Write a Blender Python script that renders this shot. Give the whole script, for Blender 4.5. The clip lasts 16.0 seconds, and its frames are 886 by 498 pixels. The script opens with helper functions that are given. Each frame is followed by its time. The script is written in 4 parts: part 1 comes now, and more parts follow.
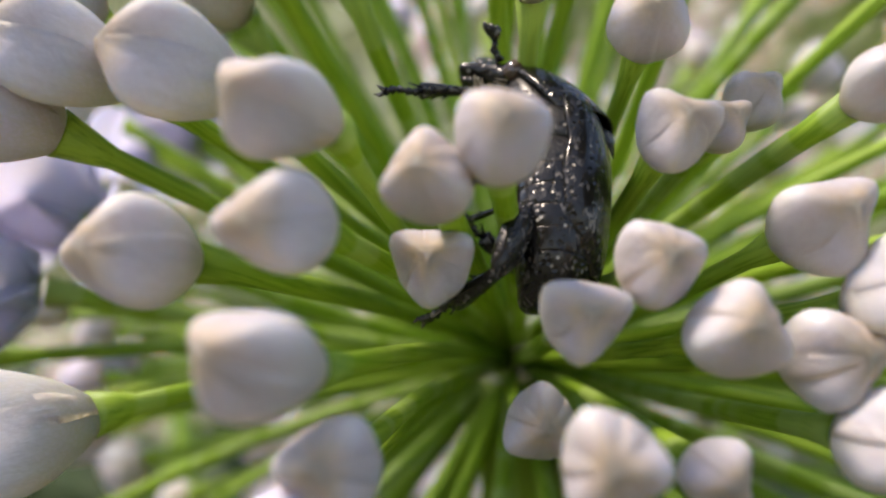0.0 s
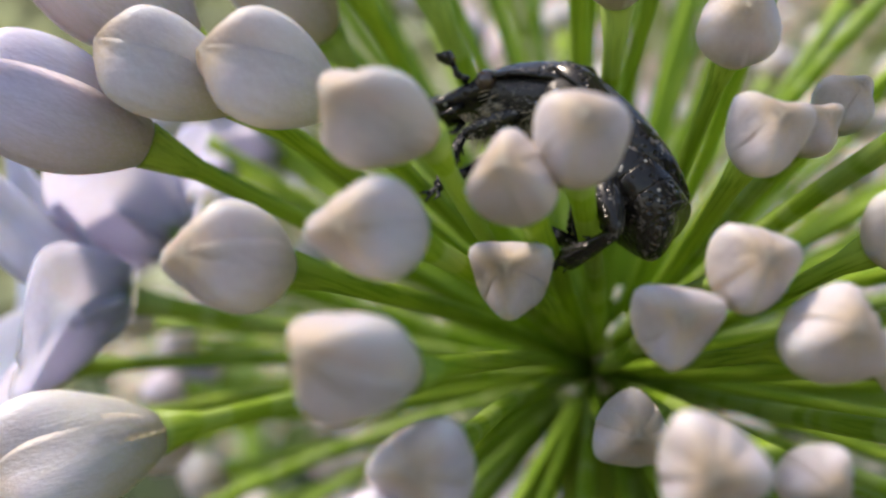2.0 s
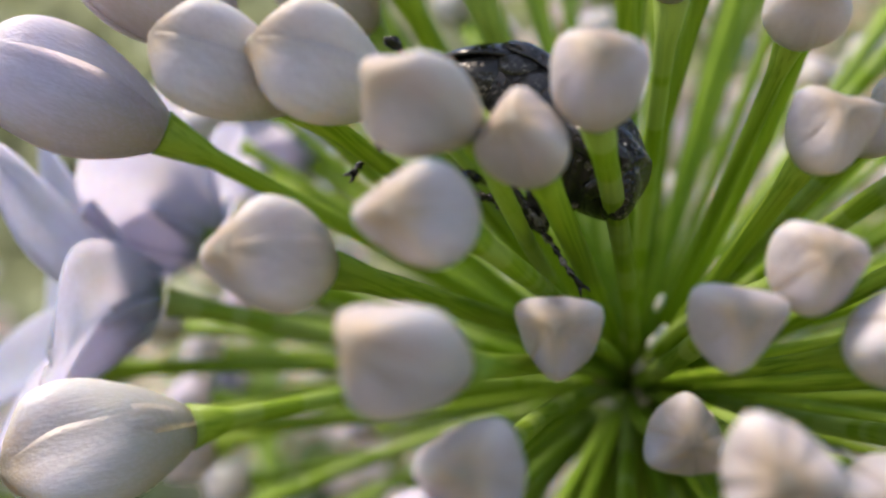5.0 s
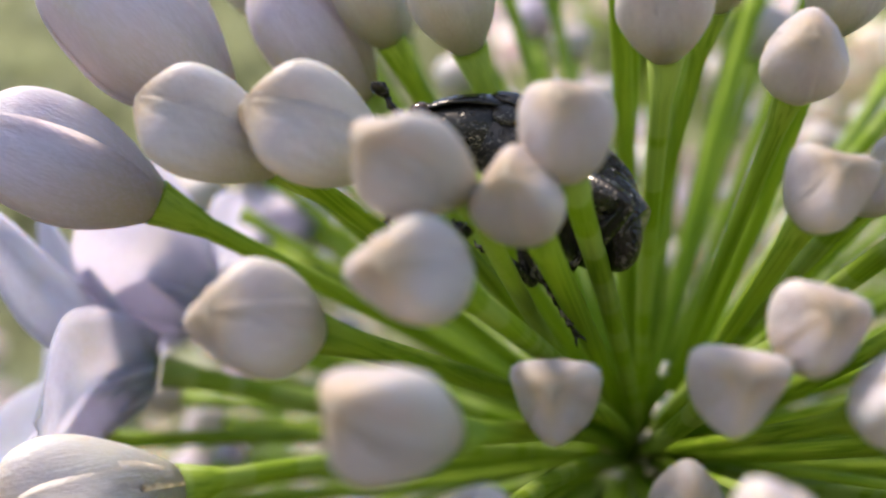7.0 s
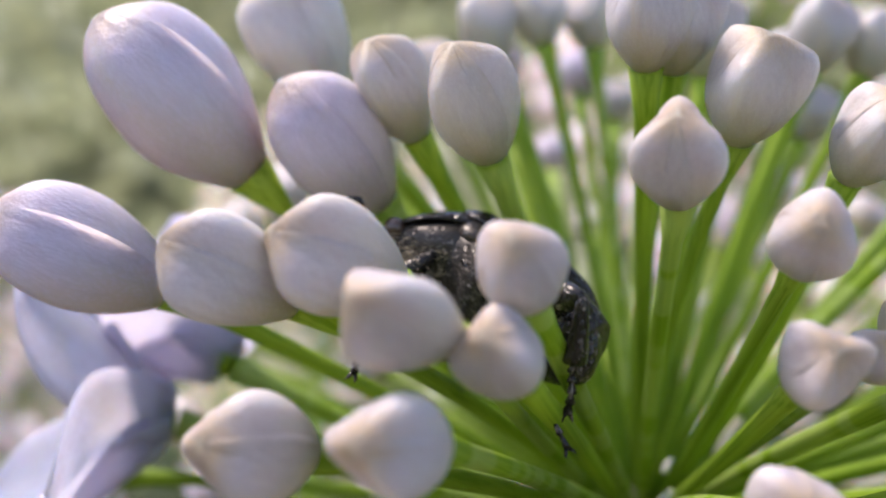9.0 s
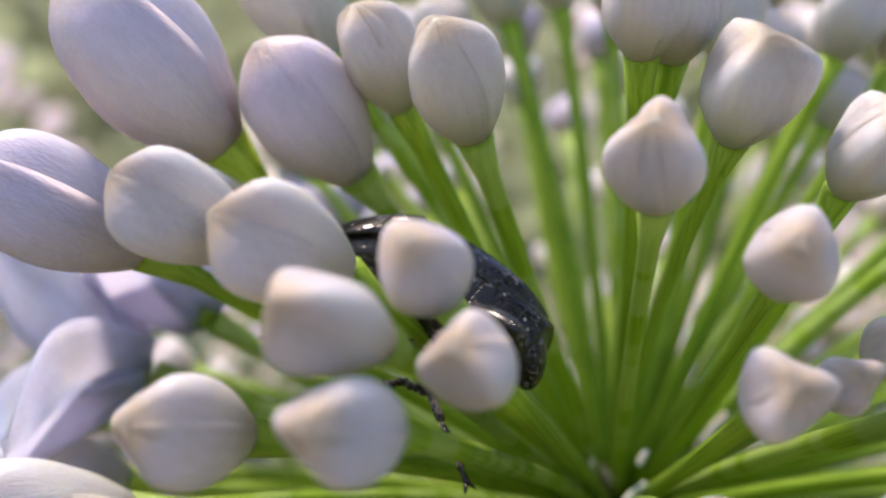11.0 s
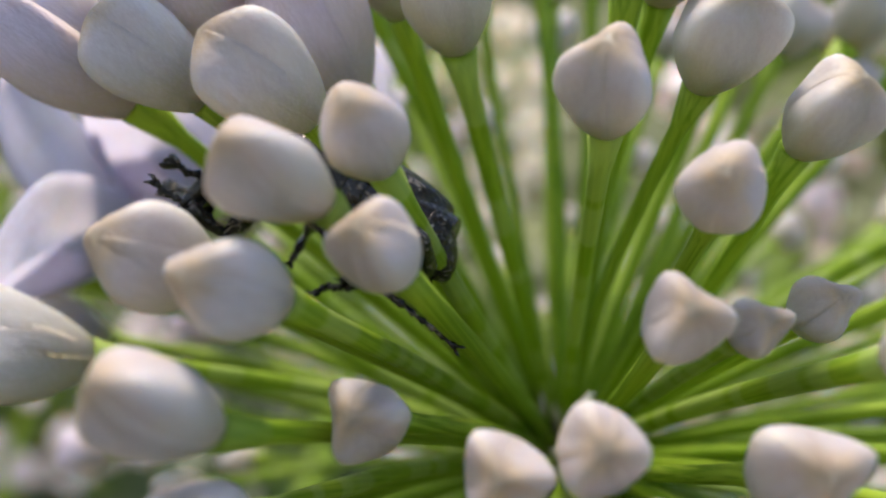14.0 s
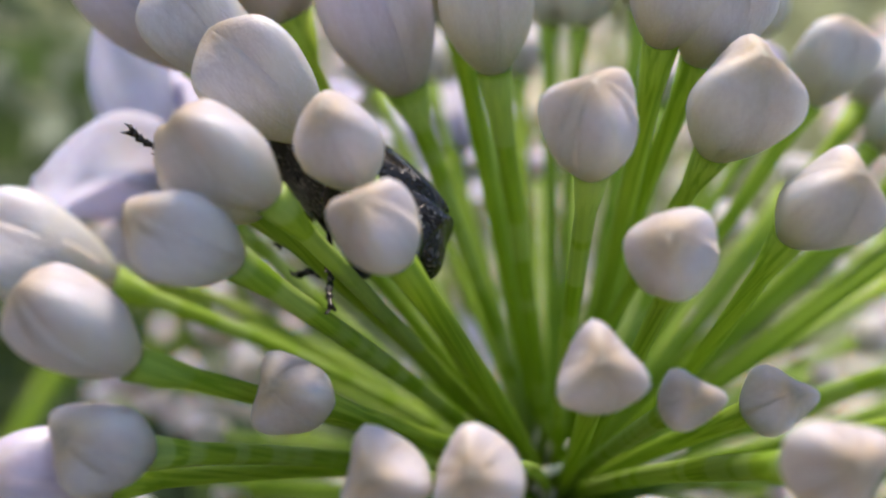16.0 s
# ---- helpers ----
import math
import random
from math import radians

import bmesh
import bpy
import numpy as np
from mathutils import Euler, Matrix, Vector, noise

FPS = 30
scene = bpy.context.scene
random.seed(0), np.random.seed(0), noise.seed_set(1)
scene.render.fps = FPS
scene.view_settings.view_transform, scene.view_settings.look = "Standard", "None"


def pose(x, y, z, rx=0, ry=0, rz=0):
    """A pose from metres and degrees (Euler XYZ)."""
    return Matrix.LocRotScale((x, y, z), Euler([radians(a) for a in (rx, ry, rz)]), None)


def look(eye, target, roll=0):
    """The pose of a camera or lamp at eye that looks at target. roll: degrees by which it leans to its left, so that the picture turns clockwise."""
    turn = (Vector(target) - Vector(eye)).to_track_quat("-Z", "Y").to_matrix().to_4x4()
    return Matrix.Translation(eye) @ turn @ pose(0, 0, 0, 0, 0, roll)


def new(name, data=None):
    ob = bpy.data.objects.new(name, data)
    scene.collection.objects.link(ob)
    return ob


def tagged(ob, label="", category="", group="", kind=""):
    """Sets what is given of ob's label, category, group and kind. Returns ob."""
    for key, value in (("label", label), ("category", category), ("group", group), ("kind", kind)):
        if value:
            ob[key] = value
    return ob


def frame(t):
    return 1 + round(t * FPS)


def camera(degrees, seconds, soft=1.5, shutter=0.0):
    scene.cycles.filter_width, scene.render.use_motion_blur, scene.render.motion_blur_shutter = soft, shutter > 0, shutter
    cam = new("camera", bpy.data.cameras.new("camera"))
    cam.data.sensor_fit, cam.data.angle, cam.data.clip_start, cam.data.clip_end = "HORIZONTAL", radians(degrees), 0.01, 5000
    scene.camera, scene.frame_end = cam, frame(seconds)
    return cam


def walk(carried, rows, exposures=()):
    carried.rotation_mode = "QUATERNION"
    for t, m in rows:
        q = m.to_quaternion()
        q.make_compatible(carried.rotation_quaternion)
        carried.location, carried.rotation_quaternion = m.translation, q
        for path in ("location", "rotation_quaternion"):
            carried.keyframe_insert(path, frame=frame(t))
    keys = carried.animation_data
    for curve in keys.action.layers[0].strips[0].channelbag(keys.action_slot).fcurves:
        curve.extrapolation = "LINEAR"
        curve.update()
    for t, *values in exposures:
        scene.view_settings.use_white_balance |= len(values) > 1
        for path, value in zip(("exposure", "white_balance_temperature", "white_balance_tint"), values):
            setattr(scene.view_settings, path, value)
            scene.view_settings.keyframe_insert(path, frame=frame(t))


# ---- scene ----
cam = camera(48.98, 16.0, soft=2.3)
PATH = [
    (0, pose(-0.005030, -0.067812, 0.708037, 89.999, -0.000, 0.001)),
    (0.5, pose(-0.005213, -0.067275, 0.707073, 90.460, -0.112, 0.392)),
    (1, pose(-0.005319, -0.067211, 0.706991, 90.419, 0.030, 1.148)),
    (1.5, pose(-0.005666, -0.068222, 0.707314, 90.690, 0.218, 2.409)),
    (2, pose(-0.005984, -0.068065, 0.707522, 91.127, 0.173, 3.749)),
    (2.5, pose(-0.006406, -0.068382, 0.707422, 91.672, -0.421, 5.047)),
    (3, pose(-0.007022, -0.068693, 0.707928, 91.208, -0.558, 5.337)),
    (3.5, pose(-0.007357, -0.068130, 0.707657, 91.717, -0.684, 5.197)),
    (4, pose(-0.007200, -0.067607, 0.707623, 91.126, -0.750, 4.707)),
    (6.5, pose(-0.007093, -0.066148, 0.704831, 96.109, -0.440, 5.350)),
    (7, pose(-0.006495, -0.066086, 0.706219, 96.706, -0.386, 5.558)),
    (7.5, pose(-0.005900, -0.066547, 0.708902, 95.946, -1.121, 6.009)),
    (8, pose(-0.005184, -0.067527, 0.711957, 93.750, -2.092, 7.126)),
    (8.5, pose(-0.004595, -0.067527, 0.712795, 94.110, -3.764, 8.059)),
    (9, pose(-0.004529, -0.067264, 0.712797, 94.485, -5.352, 8.362)),
    (11.5, pose(-0.001246, -0.065255, 0.715924, 89.594, -9.981, 11.054)),
    (12, pose(-0.000750, -0.065751, 0.715841, 89.695, -10.024, 11.083)),
    (12.5, pose(-0.000284, -0.066064, 0.714876, 89.761, -11.388, 10.881)),
    (13, pose(-0.000084, -0.065656, 0.714438, 89.487, -12.371, 10.425)),
    (13.5, pose(0.001741, -0.065997, 0.713486, 89.472, -15.022, 12.226)),
    (14, pose(0.003584, -0.066038, 0.713541, 87.780, -19.036, 14.464)),
    (14.5, pose(0.006693, -0.065235, 0.714146, 86.910, -23.797, 18.288)),
    (15, pose(0.008249, -0.065331, 0.716717, 83.829, -26.633, 22.215)),
    (15.5, pose(0.009248, -0.065051, 0.717253, 83.106, -29.787, 24.627)),
    (16, pose(0.010904, -0.064357, 0.716574, 83.895, -31.525, 26.089)),
]
walk(cam, PATH, exposures=[(0, 1.35, 6850, 15), (2.5, 1.29, 6850, 14), (4, 1.27, 6850, 15), (6.5, 1.35, 7100, 15), (9, 1.37, 6600, 21), (12, 1.31, 6750, 17), (14, 1.19, 6950, 13), (16, 1.30, 6700, 16)])
# a close-up lens with a shallow field of focus
cam.data.dof.use_dof = True
cam.data.dof.focus_distance = 0.041
cam.data.dof.aperture_fstop = 27.0

# ---- world and sun ----
SUN = Vector((-0.45, 0.0, 0.89)).normalized()
world = bpy.data.worlds.new("sky")
scene.world = world
world.use_nodes = True
wn = world.node_tree
sky = wn.nodes.new("ShaderNodeTexSky")
sky.sky_type = "NISHITA"
sky.sun_disc = False
sky.sun_elevation = math.asin(SUN.z)
sky.sun_rotation = math.atan2(SUN.x, SUN.y)
wn.links.new(sky.outputs[0], wn.nodes["Background"].inputs[0])
wn.nodes["Background"].inputs[1].default_value = 0.15
sun = new("sun", bpy.data.lights.new("sun", "SUN"))
sun.data.energy = 2.9
sun.data.angle = radians(10.0)
sun.data.color = (1.0, 0.95, 0.86)
sun.matrix_world = look(SUN * 5, (0, 0, 0))

MM = 0.001
CENTRE = Vector((0.0, 0.0, 0.7))


# ---- materials ----
def material(name, rough=0.5, **sockets):
    m = bpy.data.materials.new(name)
    m.use_nodes = True
    b = m.node_tree.nodes["Principled BSDF"]
    b.inputs["Roughness"].default_value = rough
    for key, value in sockets.items():
        b.inputs[key.replace("_", " ")].default_value = value
    return m, m.node_tree, b


def add(nt, kind, **inputs):
    n = nt.nodes.new(kind)
    for key, value in inputs.items():
        n.inputs[key].default_value = value
    return n


def ramp(nt, fac, stops):
    r = nt.nodes.new("ShaderNodeValToRGB")
    e = r.color_ramp.elements
    while len(e) < len(stops):
        e.new(0.5)
    for k, (p, c) in zip(e, stops):
        k.position, k.color = p, (*c, 1)
    nt.links.new(fac, r.inputs[0])
    return r.outputs[0]


def mix(nt, fac, a, b, blend="MIX"):
    n = nt.nodes.new("ShaderNodeMix")
    n.data_type, n.blend_type = "RGBA", blend
    for value, slot in ((fac, n.inputs[0]), (a, n.inputs[6]), (b, n.inputs[7])):
        if isinstance(value, (int, float)):
            slot.default_value = value
        elif isinstance(value, tuple):
            slot.default_value = (*value, 1)
        else:
            nt.links.new(value, slot)
    return n.outputs[2]


def bump(nt, b, height, strength, distance):
    n = add(nt, "ShaderNodeBump", Strength=strength, Distance=distance)
    nt.links.new(height, n.inputs["Height"])
    nt.links.new(n.outputs[0], b.inputs["Normal"])


def glow_through(nt, b, colour, amount):
    """Lets a share of the light through a thin leaf or petal."""
    t = nt.nodes.new("ShaderNodeBsdfTranslucent")
    if isinstance(colour, tuple):
        t.inputs[0].default_value = (*colour, 1)
    else:
        nt.links.new(colour, t.inputs[0])
    m = add(nt, "ShaderNodeMixShader", Fac=amount)
    nt.links.new(b.outputs[0], m.inputs[1])
    nt.links.new(t.outputs[0], m.inputs[2])
    nt.links.new(m.outputs[0], nt.nodes["Material Output"].inputs[0])


def coords(nt, scale=(1, 1, 1)):
    c = nt.nodes.new("ShaderNodeTexCoord")
    m = nt.nodes.new("ShaderNodeMapping")
    m.inputs["Scale"].default_value = scale
    nt.links.new(c.outputs["Object"], m.inputs[0])
    return m.outputs[0]


def petal_material(name, body, low, tip, rough=0.42, lets_in=0.42):
    """Waxy petal: fine lengthwise veins, greenish foot, cream tip. The mesh is one long unit from foot to tip."""
    m, nt, b = material(name, rough)
    b.inputs["Subsurface Weight"].default_value = 0.7
    b.inputs["Subsurface Radius"].default_value = (0.0015, 0.0009, 0.0005)
    b.inputs["Subsurface Scale"].default_value = 1.0
    pos = coords(nt)
    veins = add(nt, "ShaderNodeTexNoise", Scale=16.0, Detail=3.0)
    nt.links.new(coords(nt, (1, 1, 0.10)), veins.inputs["Vector"])
    mottled = add(nt, "ShaderNodeTexNoise", Scale=3.0, Detail=4.0)
    nt.links.new(pos, mottled.inputs["Vector"])
    sep = nt.nodes.new("ShaderNodeSeparateXYZ")
    nt.links.new(pos, sep.inputs[0])
    along = ramp(nt, sep.outputs[2], [(0.0, low), (0.32, tuple(0.55 * p + 0.45 * q for p, q in zip(body, low))), (0.66, body), (0.86, body), (0.975, tip), (1.0, tuple(0.62 * v for v in tip))])
    c = mix(nt, ramp(nt, veins.outputs[0], [(0.35, (0, 0, 0)), (0.7, (0.45, 0.45, 0.45))]), along, tuple(v * k for v, k in zip(body, (0.80, 0.76, 0.74))))
    c = mix(nt, ramp(nt, mottled.outputs[0], [(0.5, (0, 0, 0)), (0.75, (0.5, 0.5, 0.5))]), c, tuple(v * k for v, k in zip(body, (0.97, 0.90, 0.94))))
    c = mix(nt, ramp(nt, mottled.outputs[0], [(0.28, (0.55, 0.55, 0.55)), (0.48, (0, 0, 0))]), c, tuple(v * k for v, k in zip(body, (0.99, 0.97, 0.80))))
    # the midrib along y = 0 is creamy towards the tip
    rib = nt.nodes.new("ShaderNodeMath")
    rib.operation = "ABSOLUTE"
    nt.links.new(sep.outputs[1], rib.inputs[0])
    near = ramp(nt, rib.outputs[0], [(0.0, (0.7, 0.7, 0.7)), (0.035, (0.35, 0.35, 0.35)), (0.10, (0, 0, 0))])
    upper = ramp(nt, sep.outputs[2], [(0.45, (0, 0, 0)), (0.95, (1, 1, 1))])
    c = mix(nt, mix(nt, 1.0, near, upper, "MULTIPLY"), c, tip)
    fine = add(nt, "ShaderNodeTexNoise", Scale=55.0, Detail=3.0)
    nt.links.new(coords(nt, (1, 1, 0.4)), fine.inputs["Vector"])
    c = mix(nt, ramp(nt, fine.outputs[0], [(0.45, (0, 0, 0)), (0.65, (0.5, 0.5, 0.5))]), c, tuple(min(0.95, 1.06 * v) for v in body))
    ob = nt.nodes.new("ShaderNodeObjectInfo")
    c = mix(nt, ramp(nt, ob.outputs["Random"], [(0, (0, 0, 0)), (1, (0.2, 0.2, 0.2))]), c, tip)
    nt.links.new(c, b.inputs["Base Color"])
    bump(nt, b, mix(nt, 0.35, veins.outputs[0], fine.outputs[0]), 0.6, 0.00018)
    glow_through(nt, b, c, lets_in)
    return m


white = petal_material("petal_white", (0.90, 0.825, 0.775), (0.74, 0.71, 0.42), (0.86, 0.72, 0.48))
cream = petal_material("petal_cream", (0.90, 0.83, 0.765), (0.70, 0.71, 0.43), (0.88, 0.75, 0.50))
pink = petal_material("petal_pink", (0.90, 0.80, 0.85), (0.80, 0.72, 0.54), (0.88, 0.74, 0.58))
lilac = petal_material("petal_lilac", (0.66, 0.66, 0.77), (0.64, 0.63, 0.70), (0.66, 0.61, 0.72), 0.85, 0.75)


def stalk_material(name, pale, deep, foot):
    m, nt, b = material(name, 0.45, Specular_IOR_Level=0.22)
    pos = coords(nt)
    n = add(nt, "ShaderNodeTexNoise", Scale=900.0, Detail=3.0)
    nt.links.new(pos, n.inputs["Vector"])
    blotch = add(nt, "ShaderNodeTexNoise", Scale=160.0, Detail=2.0)
    nt.links.new(pos, blotch.inputs["Vector"])
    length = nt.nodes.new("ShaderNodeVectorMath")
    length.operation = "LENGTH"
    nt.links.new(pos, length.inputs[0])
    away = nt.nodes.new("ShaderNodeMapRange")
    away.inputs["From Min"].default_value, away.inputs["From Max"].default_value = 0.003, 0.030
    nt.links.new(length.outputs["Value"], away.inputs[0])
    # deeper green at the foot, darkened further for the shade inside the head
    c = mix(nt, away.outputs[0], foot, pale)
    c = mix(nt, ramp(nt, blotch.outputs[0], [(0.35, (0, 0, 0)), (0.7, (0.8, 0.8, 0.8))]), c, deep)
    # fine lengthwise ribs: the stalks all run out from the middle
    way = nt.nodes.new("ShaderNodeVectorMath")
    way.operation = "NORMALIZE"
    nt.links.new(pos, way.inputs[0])
    ribs = add(nt, "ShaderNodeTexNoise", Scale=150.0, Detail=2.0)
    nt.links.new(way.outputs[0], ribs.inputs["Vector"])
    c = mix(nt, ramp(nt, ribs.outputs[0], [(0.42, (0, 0, 0)), (0.62, (0.6, 0.6, 0.6))]), c, tuple(min(1, 1.25 * v) for v in pale))
    c = mix(nt, ramp(nt, ribs.outputs[0], [(0.36, (0.6, 0.6, 0.6)), (0.48, (0, 0, 0))]), c, deep)
    ob = nt.nodes.new("ShaderNodeObjectInfo")
    c = mix(nt, ramp(nt, ob.outputs["Random"], [(0, (0, 0, 0)), (1, (0.55, 0.55, 0.55))]), c, deep)
    # some stalks carry faint pale bands
    ring = nt.nodes.new("ShaderNodeCombineXYZ")
    nt.links.new(length.outputs["Value"], ring.inputs[0])
    nt.links.new(ob.outputs["Random"], ring.inputs[1])
    band = add(nt, "ShaderNodeTexNoise", Scale=420.0, Detail=1.0)
    nt.links.new(ring.outputs[0], band.inputs["Vector"])
    some = ramp(nt, ob.outputs["Random"], [(0.62, (0, 0, 0)), (0.68, (0.38, 0.38, 0.38))])
    c = mix(nt, mix(nt, 1.0, some, ramp(nt, band.outputs[0], [(0.46, (0, 0, 0)), (0.52, (1, 1, 1))]), "MULTIPLY"), c, (0.44, 0.52, 0.20))
    nt.links.new(c, b.inputs["Base Color"])
    bump(nt, b, mix(nt, 0.6, n.outputs[0], ribs.outputs[0]), 0.45, 0.00010)
    glow_through(nt, b, mix(nt, 0.5, c, pale), 0.42)
    return m


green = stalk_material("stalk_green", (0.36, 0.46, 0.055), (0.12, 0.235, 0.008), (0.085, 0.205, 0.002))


def leaf_material(name, a, c2):
    m, nt, b = material(name, 0.5)
    n = add(nt, "ShaderNodeTexNoise", Scale=9.0, Detail=4.0)
    g = nt.nodes.new("ShaderNodeNewGeometry")
    c = mix(nt, n.outputs[0], a, c2)
    c = mix(nt, g.outputs["Random Per Island"], c, tuple(0.6 * v for v in c2))
    nt.links.new(c, b.inputs["Base Color"])
    glow_through(nt, b, c, 0.45)
    return m


leafy = leaf_material("leaf_green", (0.28, 0.31, 0.14), (0.43, 0.45, 0.27))
strap = leaf_material("strap_leaf", (0.05, 0.085, 0.02), (0.08, 0.12, 0.035))


def chitin_material(name, colour, rough, flecks, pits=2600.0, fine=1.0):
    """Black beetle shell: coarsely punctured, glossy between the pits, with pale scales and dust caught in them."""
    m, nt, b = material(name, rough, Specular_IOR_Level=0.36)
    pos = coords(nt)
    pit = add(nt, "ShaderNodeTexVoronoi", Scale=pits, Randomness=0.9)
    nt.links.new(pos, pit.inputs["Vector"])
    wavy = add(nt, "ShaderNodeTexNoise", Scale=520.0, Detail=5.0)
    nt.links.new(pos, wavy.inputs["Vector"])
    broad = add(nt, "ShaderNodeTexNoise", Scale=330.0, Detail=3.0)
    nt.links.new(pos, broad.inputs["Vector"])
    hollow = ramp(nt, pit.outputs["Distance"], [(0.10, (0, 0, 0)), (0.42, (1, 1, 1))])
    patch = ramp(nt, broad.outputs[0], [(0.50 - flecks, (0, 0, 0)), (0.62 - flecks, (1, 1, 1))])
    # ragged pale scales, drawn out along the body
    smear = add(nt, "ShaderNodeTexNoise", Scale=3600.0 * fine, Detail=5.0, Distortion=0.7)
    nt.links.new(coords(nt, (0.55, 1, 1)), smear.inputs["Vector"])
    scale = mix(nt, 1.0, ramp(nt, smear.outputs[0], [(0.56, (0, 0, 0)), (0.63, (1, 1, 1))]), patch, "MULTIPLY")
    grain = add(nt, "ShaderNodeTexVoronoi", Scale=1500.0 * fine, Randomness=1.0)
    nt.links.new(pos, grain.inputs["Vector"])
    speck = mix(nt, 1.0, ramp(nt, grain.outputs["Distance"], [(0.06, (1, 1, 1)), (0.15, (0, 0, 0))]), ramp(nt, wavy.outputs[0], [(0.50, (0, 0, 0)), (0.60, (1, 1, 1))]), "MULTIPLY")
    c = mix(nt, wavy.outputs[0], colour, tuple(2.2 * k + 0.004 for k in colour))
    c = mix(nt, scale, c, (0.13, 0.112, 0.095))
    c = mix(nt, speck, c, tuple(v / fine ** 1.5 for v in (0.42, 0.38, 0.32)))
    nt.links.new(c, b.inputs["Base Color"])
    r = nt.nodes.new("ShaderNodeMapRange")
    r.inputs["To Min"].default_value, r.inputs["To Max"].default_value = rough - 0.08, rough + 0.20
    nt.links.new(wavy.outputs[0], r.inputs[0])
    nt.links.new(r.outputs[0], b.inputs["Roughness"])
    b.inputs["Specular Tint"].default_value = (1.0, 0.90, 0.80, 1)
    bump(nt, b, mix(nt, 0.5, hollow, wavy.outputs[0]), 0.65, 0.00014)
    return m


shell = chitin_material("beetle_shell", (0.004, 0.0032, 0.0026), 0.17, 0.0)
belly_black = chitin_material("beetle_belly", (0.004, 0.0032, 0.0026), 0.17, 0.05)
thorax_black = chitin_material("beetle_thorax", (0.006, 0.005, 0.0042), 0.34, 0.12, fine=2.6)
leg_black = chitin_material("beetle_leg", (0.004, 0.0034, 0.003), 0.18, 0.08, 4200.0)
m_eye, nt, b = material("beetle_eye", 0.12)
b.inputs["Base Color"].default_value = (0.05, 0.03, 0.02, 1)
eye_gloss = m_eye
m_hair, nt, b = material("beetle_hair", 0.6)
b.inputs["Base Color"].default_value = (0.24, 0.19, 0.12, 1)
tan_hair = m_hair
m_anther, nt, b = material("anther", 0.7)
b.inputs["Base Color"].default_value = (0.55, 0.45, 0.20, 1)
anther_tan = m_anther
m_dry, nt, b = material("dry_bract", 0.6)
n = add(nt, "ShaderNodeTexNoise", Scale=700.0, Detail=3.0)
nt.links.new(coords(nt), n.inputs["Vector"])
nt.links.new(ramp(nt, n.outputs[0], [(0.3, (0.45, 0.34, 0.20)), (0.7, (0.72, 0.66, 0.52))]), b.inputs["Base Color"])
dry = m_dry
m_paper, nt, b = material("papery_bract", 0.6)
n = add(nt, "ShaderNodeTexNoise", Scale=900.0, Detail=3.0)
nt.links.new(ramp(nt, n.outputs[0], [(0.3, (0.62, 0.56, 0.42)), (0.6, (0.82, 0.78, 0.68))]), b.inputs["Base Color"])
papery = m_paper
m_soil, nt, b = material("soil", 0.9)
n = add(nt, "ShaderNodeTexNoise", Scale=14.0, Detail=6.0)
nt.links.new(ramp(nt, n.outputs[0], [(0.3, (0.05, 0.07, 0.03)), (0.5, (0.07, 0.06, 0.04)), (0.7, (0.08, 0.12, 0.04))]), b.inputs["Base Color"])
bump(nt, b, n.outputs[0], 0.6, 0.02)
soil = m_soil


# ---- mesh helpers ----
def mesh(name, verts, faces, mat, smooth=True):
    me = bpy.data.meshes.new(name)
    me.from_pydata([tuple(v) for v in verts], [], faces)
    me.polygons.foreach_set("use_smooth", [smooth] * len(me.polygons))
    if mat:
        me.materials.append(mat)
    return me


def part(name, data, parent, label=""):
    ob = new(name, data)
    ob.parent = parent
    if label:
        ob["label"] = label
    return ob


def frame_of(d):
    """Two unit vectors across d."""
    d = Vector(d).normalized()
    a = d.cross(Vector((0.31, 0.52, 0.79)))
    if a.length < 0.1:
        a = d.cross(Vector((1, 0, 0)))
    a.normalize()
    return a, d.cross(a)


def tube(points, radii, sides=9, flat=1.0, cap=True):
    """A closed tube along points; flat squeezes it across its second axis."""
    verts, faces = [], []
    n = len(points)
    u, w = frame_of(points[-1] - points[0])
    for i, (p, r) in enumerate(zip(points, radii)):
        d = (points[min(i + 1, n - 1)] - points[max(i - 1, 0)]).normalized()
        u = (u - d * u.dot(d)).normalized()
        w = d.cross(u)
        for k in range(sides):
            a = 2 * math.pi * k / sides
            verts.append(p + u * (r * math.cos(a)) + w * (r * flat * math.sin(a)))
    for i in range(n - 1):
        for k in range(sides):
            a, c = i * sides + k, i * sides + (k + 1) % sides
            faces.append((a, c, c + sides, a + sides))
    if cap:
        faces.append(tuple(range(sides - 1, -1, -1)))
        faces.append(tuple(range((n - 1) * sides, n * sides)))
    return verts, faces


def join(pieces):
    verts, faces = [], []
    for v, f in pieces:
        o = len(verts)
        verts += v
        faces += [tuple(i + o for i in q) for q in f]
    return verts, faces


